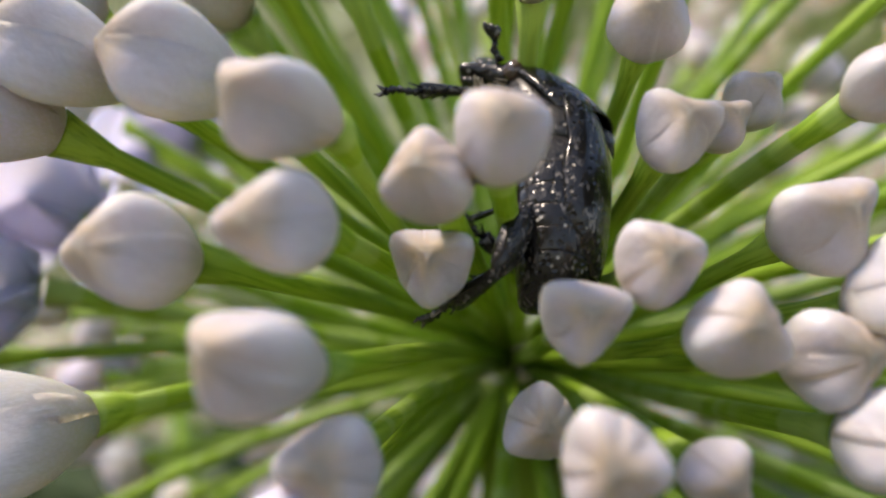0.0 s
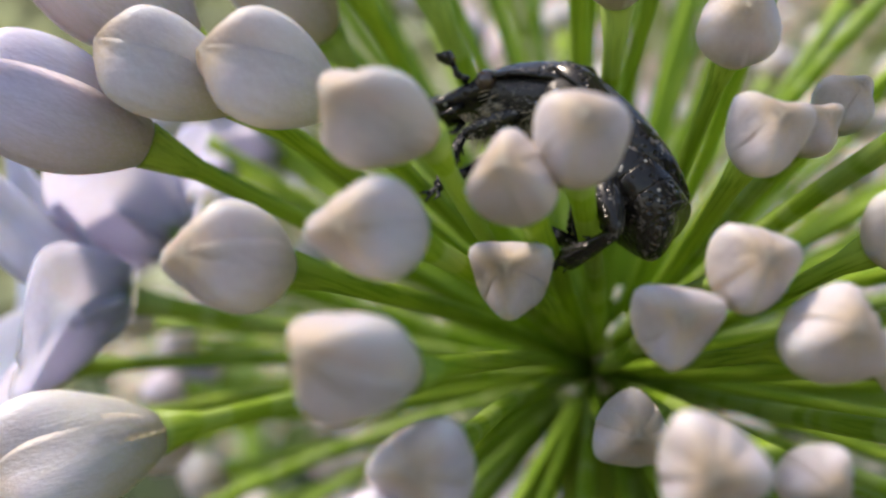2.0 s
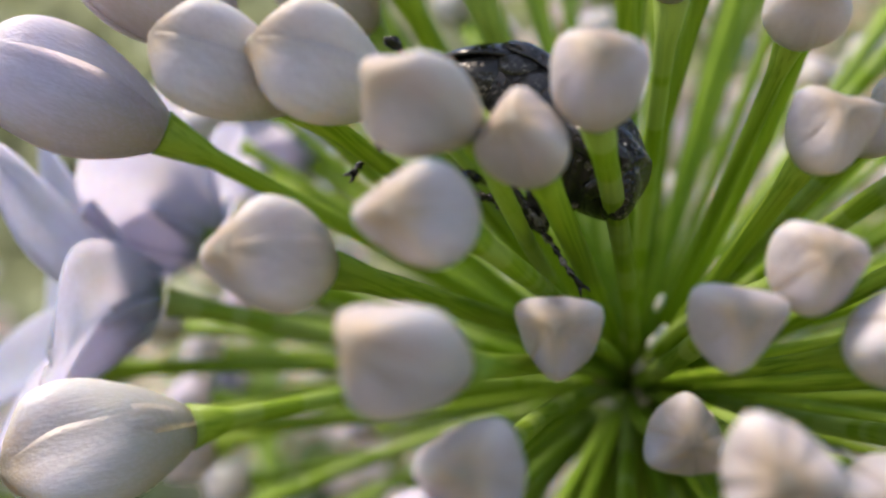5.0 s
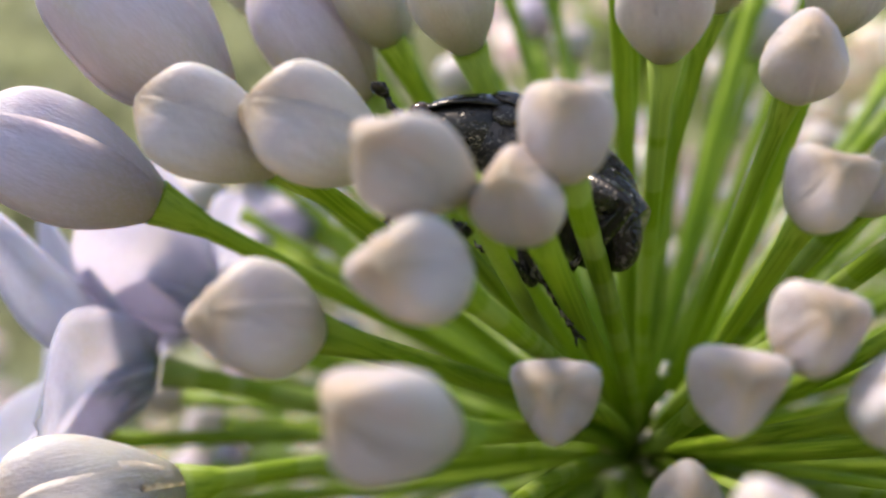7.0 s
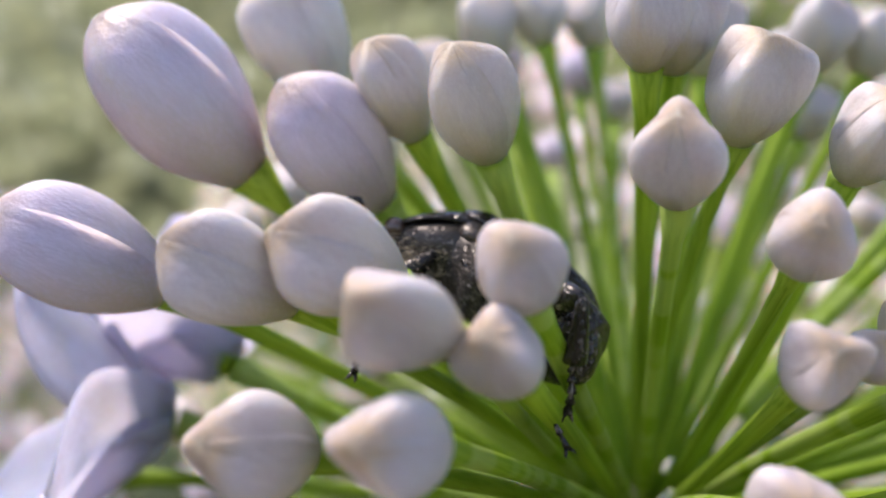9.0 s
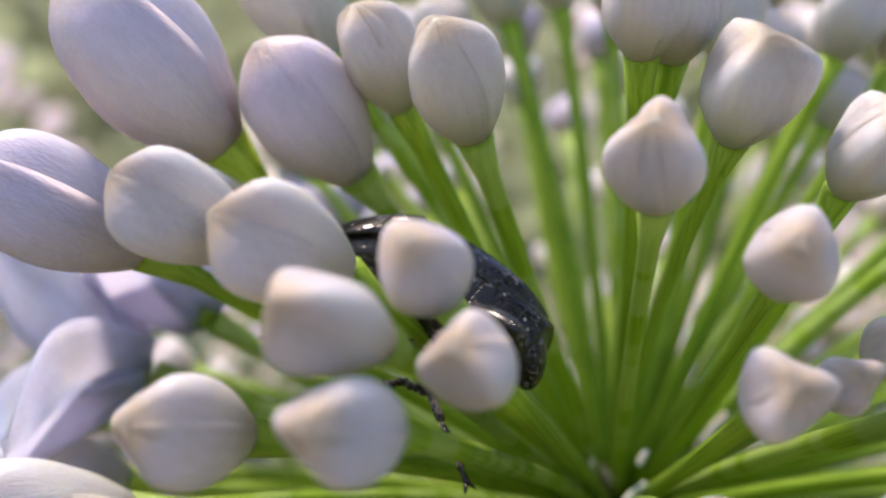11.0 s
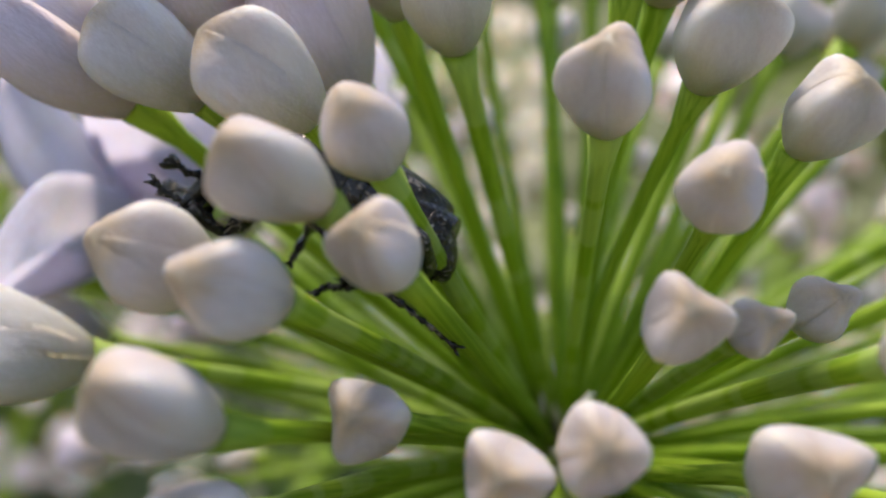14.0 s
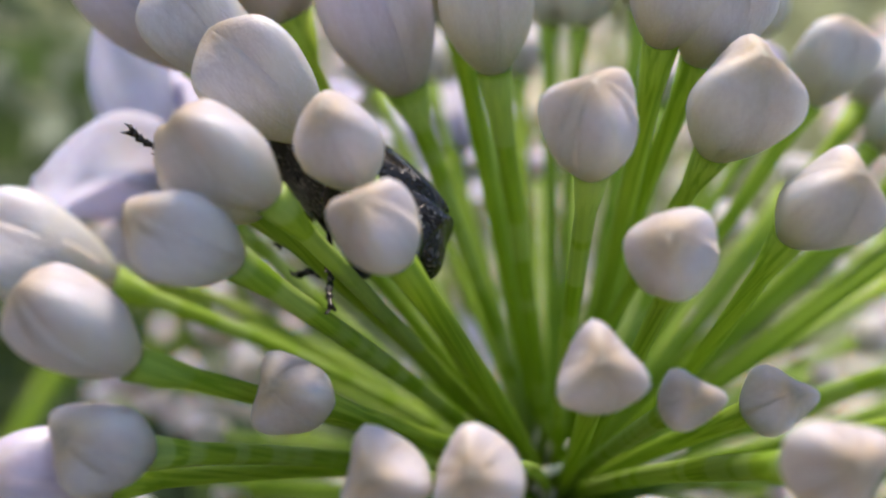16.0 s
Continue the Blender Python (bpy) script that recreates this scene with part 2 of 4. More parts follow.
def sheet(rows):
    """A closed thin shell: rows of (outer, inner) point pairs."""
    nu, nv = len(rows), len(rows[0])
    outer = [p for row in rows for p, _ in row]
    inner = [q for row in rows for _, q in row]
    o = nu * nv
    faces = []
    for i in range(nu - 1):
        for j in range(nv - 1):
            a = i * nv + j
            faces.append((a, a + 1, a + nv + 1, a + nv))
            faces.append((o + a, o + a + nv, o + a + nv + 1, o + a + 1))
    edge = [j for j in range(nv)] + [i * nv + nv - 1 for i in range(1, nu)] + [(nu - 1) * nv + j for j in range(nv - 2, -1, -1)] + [i * nv for i in range(nu - 2, 0, -1)]
    for a, c in zip(edge, edge[1:] + edge[:1]):
        faces.append((c, a, o + a, o + c))
    return outer + inner, faces


# ---- flower buds ----
def bud_radius(u):
    if u < 0.54:
        return 0.36 + 0.64 * math.sin(u / 0.54 * math.pi / 2) ** 0.92
    v = (u - 0.54) / 0.46
    return max(0.035, (1 - v ** 2.8) ** 0.60 * (1 - 0.08 * v))


def bud_point(u, a, ridge, kind):
    """Unit bud surface at height u and angle a: round at the foot, three soft shoulders round a blunt tip, with a ridge at a = 0."""
    w = max(0.0, min(1.0, (u - 0.28) / 0.55))
    k = (0.02 + 0.19 * w * w * (3 - 2 * w)) * kind[0]
    three = math.cos(3 * a)
    shape = 1 + k * (three + 0.22 * abs(three) ** 3) - 0.25 * k
    lump = 0.04 * noise.noise(Vector((1.7 * math.cos(a) + 9 * kind[0], 1.7 * math.sin(a), 2.6 * u)))
    crease = 0.10 * u ** 3 * noise.noise(Vector((3.6 * math.cos(a) + 4, 3.6 * math.sin(a) + 5 * kind[0], 1.2 * u)))
    r = 0.42 * bud_radius(u) * shape * (1 + lump + crease)
    # the hollow between the shoulders and the small pinched tip
    high = u + kind[1] * 0.06 * math.sin(3.1 * u) * math.cos(a) + 0.03 * max(0.0, three) * kind[0] * math.exp(-((u - 0.82) / 0.10) ** 2) + 0.012 * max(0.0, u - 0.93) / 0.07
    return Vector((r * math.cos(a) * (1 + ridge), r * math.sin(a) * (1 + ridge), high))


KINDS = [(1.0, 0.0), (1.2, 0.1), (0.8, -0.1), (1.1, 0.0), (0.45, 0.0)]


def tepal_rows(kind, k):
    rows = []
    for i in range(19):
        u = 0.01 + 0.988 * (1 - (1 - i / 18) ** 1.5)
        row = []
        for j in range(17):
            s = -1 + 2 * j / 16
            a = s * radians(78)
            lift = 0.018 - 0.012 * s * s + (0.009 * s + 0.004 * max(0.0, s) ** 3) * min(1.0, 2.2 * u) + 0.006 * math.sin(6 * u + 2 * k) * abs(s)
            ridge = 0.035 * math.exp(-(s / 0.13) ** 2) * u ** 2
            row.append((bud_point(u, a, lift + ridge, kind), bud_point(u, a, lift - 0.004 - 0.018 * (1 - s ** 4), kind)))
        rows.append(row)
    return rows


TEPALS, CORES = {}, {}
for mat, tone in ((white, "white"), (cream, "cream"), (pink, "pink")):
    for k, kind in enumerate(KINDS):
        TEPALS[tone, k] = mesh("tepal", *sheet(tepal_rows(kind, k)), mat)
        vs, fs = [], []
        for i in range(10):
            vs += [bud_point(1 - (1 - i / 9) ** 1.7, 2 * math.pi * j / 15, -0.035, kind) for j in range(15)]
        for i in range(9):
            fs += [(i * 15 + j, i * 15 + (j + 1) % 15, i * 15 + 15 + (j + 1) % 15, i * 15 + 15 + j) for j in range(15)]
        fs += [tuple(range(14, -1, -1)), tuple(range(135, 150))]
        CORES[tone, k] = mesh("bud", vs, fs, mat)

LABELS = {"white": "white waxy flower bud on a slender green stalk", "cream": "cream white flower bud on a slender green stalk", "pink": "pale pink flower bud on a slender green stalk"}
ROLL = random.Random(11)


def stalk_mesh(foot, head, width, cup):
    d = (head - foot).normalized()
    u, w = frame_of(d)
    a = ROLL.uniform(0, 6.28)
    bow = (u * math.cos(a) + w * math.sin(a)) * ROLL.uniform(0.2, 1.1) * MM
    L = (head - foot).length
    pts, rad = [], []
    for i in range(13):
        s = i / 12
        pts.append(foot + (head - foot) * s + bow * math.sin(math.pi * s))
        flare = math.exp(-((1 - s) * L / (1.1 * MM)) ** 1.3)
        rad.append(width * (0.84 + 0.24 * s) * (1 - flare) + cup * flare)
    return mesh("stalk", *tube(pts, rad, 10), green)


def floret(place, radius, turn, tone_mat, stretch=1.24, nod=(0, 0, 0), form=None):
    """A closed bud on its stalk. place: middle of the bud, mm from the middle of the flower head; radius: mm; turn: degrees of one ridge; nod: how the bud leans off its stalk; form: which of the bud shapes."""
    tone = {white.name: "white", cream.name: "cream", pink.name: "pink"}[tone_mat.name]
    radius = min(radius, 3.9)
    d = Vector(place).normalized()
    L = 2 * radius * stretch * MM
    axis = (d + Vector(nod)).normalized()
    base = Vector(place) * MM - axis * L * 0.54
    thing = new("flower_bud")
    thing.location = CENTRE
    tagged(thing, LABELS[tone], "flower bud", "buds of the flower head")
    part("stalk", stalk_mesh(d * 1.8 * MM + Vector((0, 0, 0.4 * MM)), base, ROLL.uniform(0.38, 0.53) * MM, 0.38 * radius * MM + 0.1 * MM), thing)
    side = Vector((math.cos(radians(turn)), 0, math.sin(radians(turn))))
    x = (side - axis * side.dot(axis)).normalized()
    rot = Matrix((x, axis.cross(x), axis)).transposed().to_4x4()
    k = 4 if tone == "pink" else ROLL.randrange(4)
    k = k if form is None else form
    wide = radius * MM / 0.42
    body = part("bud", CORES[tone, k], thing)
    lean = pose(0, 0, 0, ROLL.gauss(0, 3.5), ROLL.gauss(0, 3.5), 0)
    body.matrix_basis = Matrix.Translation(base) @ rot @ lean @ Matrix.Diagonal((wide * ROLL.uniform(0.96, 1.04), wide * ROLL.uniform(0.96, 1.04), L, 1))
    for i in range(3):
        part("tepal", TEPALS[tone, k], body).matrix_basis = pose(0, 0, 0, 0, 0, 120 * i)
    return thing


# ---- open flowers ----
def petal_rows(width, spread):
    """A broad petal of unit length that rises along z and leans out along x, hollow, with a flared tip."""
    rows = []
    for i in range(16):
        u = i / 15
        half = width * (0.30 + 0.70 * math.sin(math.pi * min(1, 0.08 + 0.80 * u)) ** 0.8) * math.sqrt(max(0.02, 1 - (max(0, u - 0.60) / 0.41) ** 2))
        lean = spread * (0.75 + 0.45 * u)
        row = []
        for j in range(11):
            s = -1 + 2 * j / 10
            p = Vector((u * math.sin(lean), half * s, u * math.cos(lean)))
            n = Vector((-math.cos(lean), 0, math.sin(lean)))
            p += n * (0.14 * half * s * s + 0.012 * math.sin(7 * u + 4 * s))
            row.append((p, p - n * 0.012))
        rows.append(row)
    return rows


PETALS = [mesh("petal", *sheet(petal_rows(0.29 + 0.02 * q, radians(34 + 9 * q))), lilac) for q in range(3)]


def open_floret(place, reach, aim=None):
    """A star of six petals, wide open, with stamens round a small green ovary. reach: petal length, mm."""
    d = Vector(place).normalized()
    head = Vector(place) * MM
    thing = new("open_flower")
    thing.location = CENTRE
    tagged(thing, "open pale lilac star flower on a green stalk", "flower", "open flowers of the flower head")
    part("stalk", stalk_mesh(d * 1.8 * MM, head - d * 0.4 * MM, 0.55 * MM, 0.9 * MM), thing)
    d = Vector(aim).normalized() if aim else d
    u, w = frame_of(d)
    for i in range(6):
        a = 2 * math.pi * (i + 0.5) / 6 + ROLL.uniform(-0.12, 0.12)
        x = u * math.cos(a) + w * math.sin(a)
        rot = Matrix((x, d.cross(x), d)).transposed().to_4x4()
        p = part("petal", PETALS[i % 3], thing)
        p.matrix_basis = Matrix.Translation(head + x * 0.5 * MM + d * (0.15 if i % 2 else 0.0) * MM) @ rot @ Matrix.Scale(reach * MM, 4)
        tip = head + x * reach * 0.10 * MM + d * reach * 0.26 * MM
        f = part("filament", mesh("filament", *tube([head + x * 0.7 * MM, (head + tip) / 2 + d * 0.3 * MM, tip], [0.16 * MM, 0.12 * MM, 0.07 * MM], 6), white), thing)
        part("anther", mesh("anther", *tube([tip - x * 0.5 * MM, tip + d * 0.15 * MM, tip + x * 0.5 * MM], [0.10 * MM, 0.26 * MM, 0.10 * MM], 6), anther_tan), f)
    part("ovary", mesh("ovary", *tube([head - d * 0.2 * MM, head + d * 0.7 * MM, head + d * 1.5 * MM, head + d * 1.8 * MM], [0.7 * MM, 1.1 * MM, 0.8 * MM, 0.2 * MM], 9), green), thing)
    return thing


# ---- ground and garden behind ----
GR = random.Random(5)


def rise(x, y):
    """Height of the ground: flat bed, then a bank that climbs behind it."""
    up = max(0.0, min(y, 6.0) - 0.7)
    return 0.55 * up + 0.10 * noise.noise(Vector((x * 0.9, y * 0.9, 0))) * min(1, 0.2 + up)


vs, fs = [], []
N = 60
for i in range(N + 1):
    for j in range(N + 1):
        x, y = (i / N * 2 - 1), (j / N * 2 - 1)
        x, y = 60 * x * abs(x), 60 * y * abs(y)
        vs.append((x, y, rise(x, y)))
for i in range(N):
    for j in range(N):
        a = i * (N + 1) + j
        fs.append((a, a + N + 1, a + N + 2, a + 1))
tagged(new("ground", mesh("ground", vs, fs, soil)), "garden soil and grass on a low bank", "ground", kind="structure")


def leaves(count, box, size, mat, name, rnd):
    """Many small folded leaves scattered in a box, thicker low down."""
    vs, fs = [], []
    for _ in range(count):
        p = Vector((rnd.uniform(*box[0]), rnd.uniform(*box[1]), box[2][0] + (box[2][1] - box[2][0]) * rnd.random() ** 1.2))
        e = Euler((rnd.uniform(-1, 1), rnd.uniform(-1, 1), rnd.uniform(0, 6.28))).to_matrix()
        s = size * rnd.uniform(0.6, 1.4)
        o = len(vs)
        for q in ((0, 0, 0), (0.35, 0.28, 0.06), (0.35, 0, -0.04), (0.35, -0.28, 0.06), (0.75, 0.2, 0.05), (0.75, 0, -0.03), (0.75, -0.2, 0.05), (1.1, 0, -0.1)):
            vs.append(p + e @ (Vector(q) * s))
        for q in ((0, 2, 1), (0, 3, 2), (1, 2, 5, 4), (2, 3, 6, 5), (4, 5, 7), (5, 6, 7)):
            fs.append(tuple(k + o for k in q))
    return mesh(name, vs, fs, mat)


def bank_leaves(count, reach, size, mat, name, rnd):
    """Broad leaves standing on the bank."""
    vs, fs = [], []
    for _ in range(count):
        x, y = rnd.uniform(-reach, reach), rnd.uniform(0.8, 6.5)
        p = Vector((x * (0.3 + 0.13 * y), y, rise(x * (0.3 + 0.13 * y), y) + rnd.uniform(-0.02, 0.22) * y * 0.4))
        e = Euler((rnd.uniform(-0.8, 0.8), rnd.uniform(-0.9, 0.3), rnd.uniform(0, 6.28))).to_matrix()
        s = size * rnd.uniform(0.6, 1.5) * (0.35 + 0.2 * y)
        o = len(vs)
        for q in ((0, 0, 0), (0.35, 0.28, 0.06), (0.35, 0, -0.04), (0.35, -0.28, 0.06), (0.75, 0.2, 0.05), (0.75, 0, -0.03), (0.75, -0.2, 0.05), (1.1, 0, -0.1)):
            vs.append(p + e @ (Vector(q) * s))
        for q in ((0, 2, 1), (0, 3, 2), (1, 2, 5, 4), (2, 3, 6, 5), (4, 5, 7), (5, 6, 7)):
            fs.append(tuple(k + o for k in q))
    return mesh(name, vs, fs, mat)


tagged(new("foliage", bank_leaves(26000, 5.0, 0.13, leafy, "foliage", GR)), "sunlit yellow-green leaves on the bank", "foliage", kind="stuff")
tagged(new("undergrowth", leaves(6000, ((-0.9, 0.9), (0.25, 1.3), (0.0, 0.62)), 0.055, strap, "undergrowth", GR)), "green leaves growing between the flowers", "undergrowth", kind="stuff")


def far_head(place, size, tone):
    """Another flower head further back: a stem, and a globe of florets."""
    rnd = random.Random(round(place[0] * 1000) + 77)
    thing = new("allium_flower")
    thing.location = (place[0], place[1], 0)
    tagged(thing, "round white and lilac flower head on a tall green stem", "flower", "flowers in the bed")
    h = place[2]
    part("stem", mesh("stem", *tube([Vector((0, 0, 0)), Vector((0.01, 0, h * 0.5)), Vector((0, 0, h))], [0.005, 0.005, 0.004], 8), green), thing)
    c = Vector((0, 0, h))
    for i in range(60):
        z = 1 - 2 * (i + 0.5) / 60
        a = i * 2.399963
        d = Vector((math.sqrt(1 - z * z) * math.cos(a), math.sqrt(1 - z * z) * math.sin(a), z))
        r = size * rnd.uniform(0.85, 1.0)
        turn = d.to_track_quat("Z", "Y").to_matrix().to_4x4()
        part("stalk", THREAD, thing).matrix_basis = Matrix.Translation(c) @ turn @ Matrix.Diagonal((1, 1, r, 1))
        L = 0.0085 * rnd.uniform(0.8, 1.3)
        part("bud", CORES[tone, rnd.randrange(5)], thing).matrix_basis = Matrix.Translation(c + d * r) @ turn @ Matrix.Diagonal((L, L, L, 1))
    return thing


THREAD = mesh("stalk", *tube([Vector((0, 0, 0)), Vector((0, 0, 0.5)), Vector((0, 0, 1))], [0.0006, 0.0006, 0.0007], 6), green)
for place, size, tone in (((-0.17, 0.20, 0.63), 0.036, "pink"), ((0.05, 0.17, 0.70), 0.036, "white"), ((-0.22, 0.22, 0.71), 0.038, "pink"), ((0.16, 0.20, 0.67), 0.036, "cream"),
                          ((-0.03, 0.26, 0.64), 0.038, "pink"), ((0.10, 0.30, 0.72), 0.036, "pink"), ((-0.14, 0.36, 0.66), 0.036, "white"), ((0.27, 0.32, 0.70), 0.036, "pink"),
                          ((-0.09, 0.24, 0.74), 0.036, "cream"), ((0.02, 0.40, 0.69), 0.038, "white"), ((-0.30, 0.40, 0.66), 0.036, "pink"), ((0.20, 0.46, 0.64), 0.036, "white"),
                          ((0.085, 0.11, 0.755), 0.036, "white"), ((0.15, 0.16, 0.77), 0.036, "white"), ((0.02, 0.15, 0.775), 0.036, "pink")):
    far_head(place, size, tone)

# ---- the flower head ----
head = new("allium_flower")
head.location = (0, 0, 0)
tagged(head, "green flower stem that holds the round flower head", "flower")
part("stem", mesh("stem", *tube([Vector((0.02, 0.03, 0)), Vector((0.012, 0.02, 0.35)), Vector((0.002, 0.004, 0.66)), Vector((0, 0.0, 0.6985))], [0.0046, 0.0042, 0.0036, 0.0026], 14), green), head)
vs, fs = tube([CENTRE + Vector((0, 0, q)) * MM for q in (-2.6, -1.4, 0.0, 1.3, 2.1)], [q * MM for q in (2.4, 3.0, 2.9, 2.2, 0.6)], 14)
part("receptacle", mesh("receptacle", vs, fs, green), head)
for i in range(7):
    a = 0.9 * i
    p = CENTRE + Vector((2.5 * math.cos(a), -2.2 + 0.8 * math.sin(a * 2), 2.0 * math.sin(a))) * MM
    q = p + Vector((1.2 * math.cos(a * 1.7), -1.6, 1.8 * math.sin(a) + 0.8)) * MM
    part("dry_bract", mesh("dry_bract", *tube([p, (p + q) / 2 + Vector((0.2, -0.1, 0.2)) * MM, q], [0.35 * MM, 0.5 * MM, 0.08 * MM], 6, 0.4), dry), head)

for p, q, r, mat in (((0.0, -9.2, 3.3), (1.15, -9.0, 4.6), 0.36, papery), ((0.5, -9.0, 5.5), (0.85, -9.0, 6.4), 0.22, papery), ((-0.5, -6.0, 1.6), (1.0, -6.0, 2.2), 0.62, dry),
                     ((1.9, -6.0, 0.9), (2.3, -6.1, 1.2), 0.20, papery), ((-2.2, -5.6, 4.8), (-1.7, -5.5, 3.5), 0.20, dry), ((3.9, -3.2, 5.8), (5.5, -3.0, 8.75), 0.34, dry),
                     ((-0.6, -5.6, 0.4), (0.4, -6.0, -0.3), 0.55, dry)):
    p, q = CENTRE + Vector(p) * MM, CENTRE + Vector(q) * MM
    curl = Vector((0.3, 0.1, 0.25)) * r * MM
    part("dry_bract", mesh("dry_bract", *tube([p, p.lerp(q, 0.3) + curl, p.lerp(q, 0.65) - curl, p.lerp(q, 0.85) + curl, q], [0.5 * r * MM, r * MM, 0.7 * r * MM, 0.85 * r * MM, 0.12 * MM], 9, 0.5), mat), head, "pale papery bract" if mat is papery else "dry brownish bract")

bud_a = floret((-19.69, -29.62, 15.16), 2.06, 30, white, stretch=1.46, nod=(-0.45, 0, -0.12))
bud_b = floret((-15.28, -30.28, 15.00), 2.08, 38, white, stretch=1.42, nod=(-0.52, 0, -0.12))
bud_c = floret((-10.55, -35.46, 12.75), 1.74, 13, white, stretch=1.33, nod=(-0.42, 0, -0.12))
bud_d = floret((-16.11, -32.74, 8.03), 2.0, 180, white, stretch=1.34)
bud_e = floret((-10.31, -35.74, 8.98), 1.76, 180, white, stretch=1.36, nod=(-0.05, 0, -0.12))
floret((-10.89, -37.75, 4.31), 1.72, 150, white, stretch=1.40, nod=(-0.42, 0.12, 0.02))
floret((-8.88, -35.56, 0.59), 1.71, 60, white)
bud_h = floret((-8.67, -32.40, 15.11), 1.66, 262, white, stretch=1.32, nod=(0.08, 0, -0.06), form=4)
bud_i = floret((-6.11, -33.65, 11.86), 1.54, 90, white, stretch=1.32, nod=(-0.04, 0, 0.0), form=2)
floret((-0.03, -32.30, 5.60), 1.52, 262, white, stretch=1.30)
floret((2.85, -32.04, 7.54), 1.58, 15, white, stretch=1.30)
floret((4.06, -29.87, 12.69), 1.53, 255, white)
floret((6.69, -26.82, 13.30), 1.13, 40, white)
floret((9.12, -23.41, 14.83), 1.28, 45, white)
floret((9.65, -30.35, 9.05), 1.91, 40, white)
floret((5.36, -33.10, 4.84), 1.72, 80, white)
floret((9.27, -31.67, 4.15), 1.84, 15, white)
floret((-1.27, -29.56, 1.07), 1.54, 90, white)
floret((0.51, -37.27, 1.15), 1.65, 115, white)
floret((4.37, -34.21, 0.31), 1.29, 60, white)
bud_v = floret((3.59, -28.37, 17.82), 1.67, 80, white, stretch=1.22, nod=(-0.15, -0.30, -0.22), form=4)
bud_x = floret((-26.08, -24.81, -0.37), 2.81, 92, white, stretch=1.50)
floret((11.92, -30.79, 14.61), 1.56, 60, white)
bud_z = floret((-26.57, -27.12, 15.12), 2.65, 50, pink, stretch=1.60)
bud_j = floret((-5.95, -30.07, 5.04), 1.55, 270, white)
floret((-1.34, -28.79, 20.25), 1.84, 90, white)
bud_y = floret((-24.79, -25.13, 21.53), 3.17, 61, pink, stretch=1.60)
bud_p = floret((-17.58, -21.80, 21.14), 2.68, 19, pink, stretch=1.50)
floret((-10.64, -24.30, 23.09), 2.09, 11, cream, stretch=1.45)
floret((1.62, -24.33, 24.51), 2.05, 8, cream, stretch=1.30)
floret((6.57, -24.83, 22.39), 1.78, 2, cream)
floret((20.61, 13.78, 26.10), 1.70, 51, white)
floret((25.86, 13.24, 22.92), 1.90, 70, white)
floret((24.68, 17.28, 19.70), 1.70, 117, white)
floret((25.03, 20.50, 15.78), 1.80, 37, white)
floret((11.77, -32.37, 6.20), 1.90, 102, white)
floret((11.20, -33.14, 1.11), 1.90, 97, white)
floret((-22.06, -16.00, 28.03), 2.80, 7, cream, stretch=1.36)
floret((-14.99, -21.45, 24.13), 1.85, 40, cream, stretch=1.50)
floret((-20.10, 0.94, 29.85), 1.90, 28, cream)
floret((-13.00, -2.60, 33.47), 2.00, 66, cream)
floret((-9.47, -1.83, 34.68), 1.70, 68, cream)
floret((-7.06, 11.74, 34.37), 1.70, 46, pink)
floret((-3.91, 10.87, 31.98), 1.60, 35, cream)
floret((-6.05, 0.69, 35.48), 1.80, 99, cream)
floret((-3.04, -24.94, 27.17), 1.90, 22, white)
floret((2.52, 3.94, 35.69), 2.00, 105, white)
floret((8.71, -3.99, 33.66), 2.10, 13, white)
floret((12.61, -2.29, 33.64), 1.90, 33, cream)
floret((10.37, 5.94, 30.76), 1.90, 27, cream)
floret((8.53, 11.98, 29.54), 1.40, 118, cream)
floret((-28.45, 4.39, 21.63), 2.00, 3, white)
floret((-18.82, 22.73, 22.31), 1.70, 106, white)
floret((-12.97, 14.08, 30.48), 1.80, 82, cream)
floret((8.96, 5.10, 34.49), 2.00, 103, white)
floret((1.43, -8.61, 31.83), 2.00, 33, cream)
floret((-17.06, -0.90, 30.55), 1.90, 102, cream)
floret((-1.67, -22.97, 27.67), 1.90, 34, white)
floret((-21.08, 21.70, 19.51), 1.50, 24, pink)
floret((-26.49, 18.41, 18.11), 1.70, 21, pink)
floret((-30.75, 1.91, 18.62), 1.70, 39, cream)
floret((4.73, 3.51, 33.49), 1.90, 37, cream)
floret((-10.30, -35.48, -1.94), 2.10, 80, pink)
floret((-32.94, -8.03, -2.55), 2.00, 111, white)
floret((-35.29, -6.49, -2.86), 2.20, 93, cream)
floret((-35.93, -8.72, 1.43), 2.00, 109, cream)
floret((-32.05, 17.72, 5.25), 1.50, 108, pink)
floret((-22.59, 28.00, -1.27), 1.60, 112, pink)
floret((-32.43, 15.46, -2.32), 1.70, 47, pink)
floret((-26.07, 26.23, -1.18), 1.50, 11, white)
floret((-34.12, 14.26, 1.19), 1.70, 108, white)
floret((-22.26, 27.40, -7.05), 1.70, 77, pink)
floret((-34.67, 12.65, -2.67), 1.80, 43, pink)
floret((-12.81, 5.29, 32.72), 1.67, 35, pink)
floret((-0.90, 19.51, 29.93), 1.72, 73, cream)
floret((19.56, 2.63, 28.37), 1.91, 52, white)
floret((10.37, 18.09, 27.41), 1.78, 39, white)
floret((21.05, -9.72, 28.82), 1.63, 80, pink)
floret((-9.34, 22.32, 29.28), 1.81, 89, pink)
floret((-22.36, 5.89, 25.89), 2.00, 8, white)
floret((3.94, 22.94, 24.80), 1.85, 23, cream)
floret((17.92, 19.76, 25.26), 1.73, 115, white)
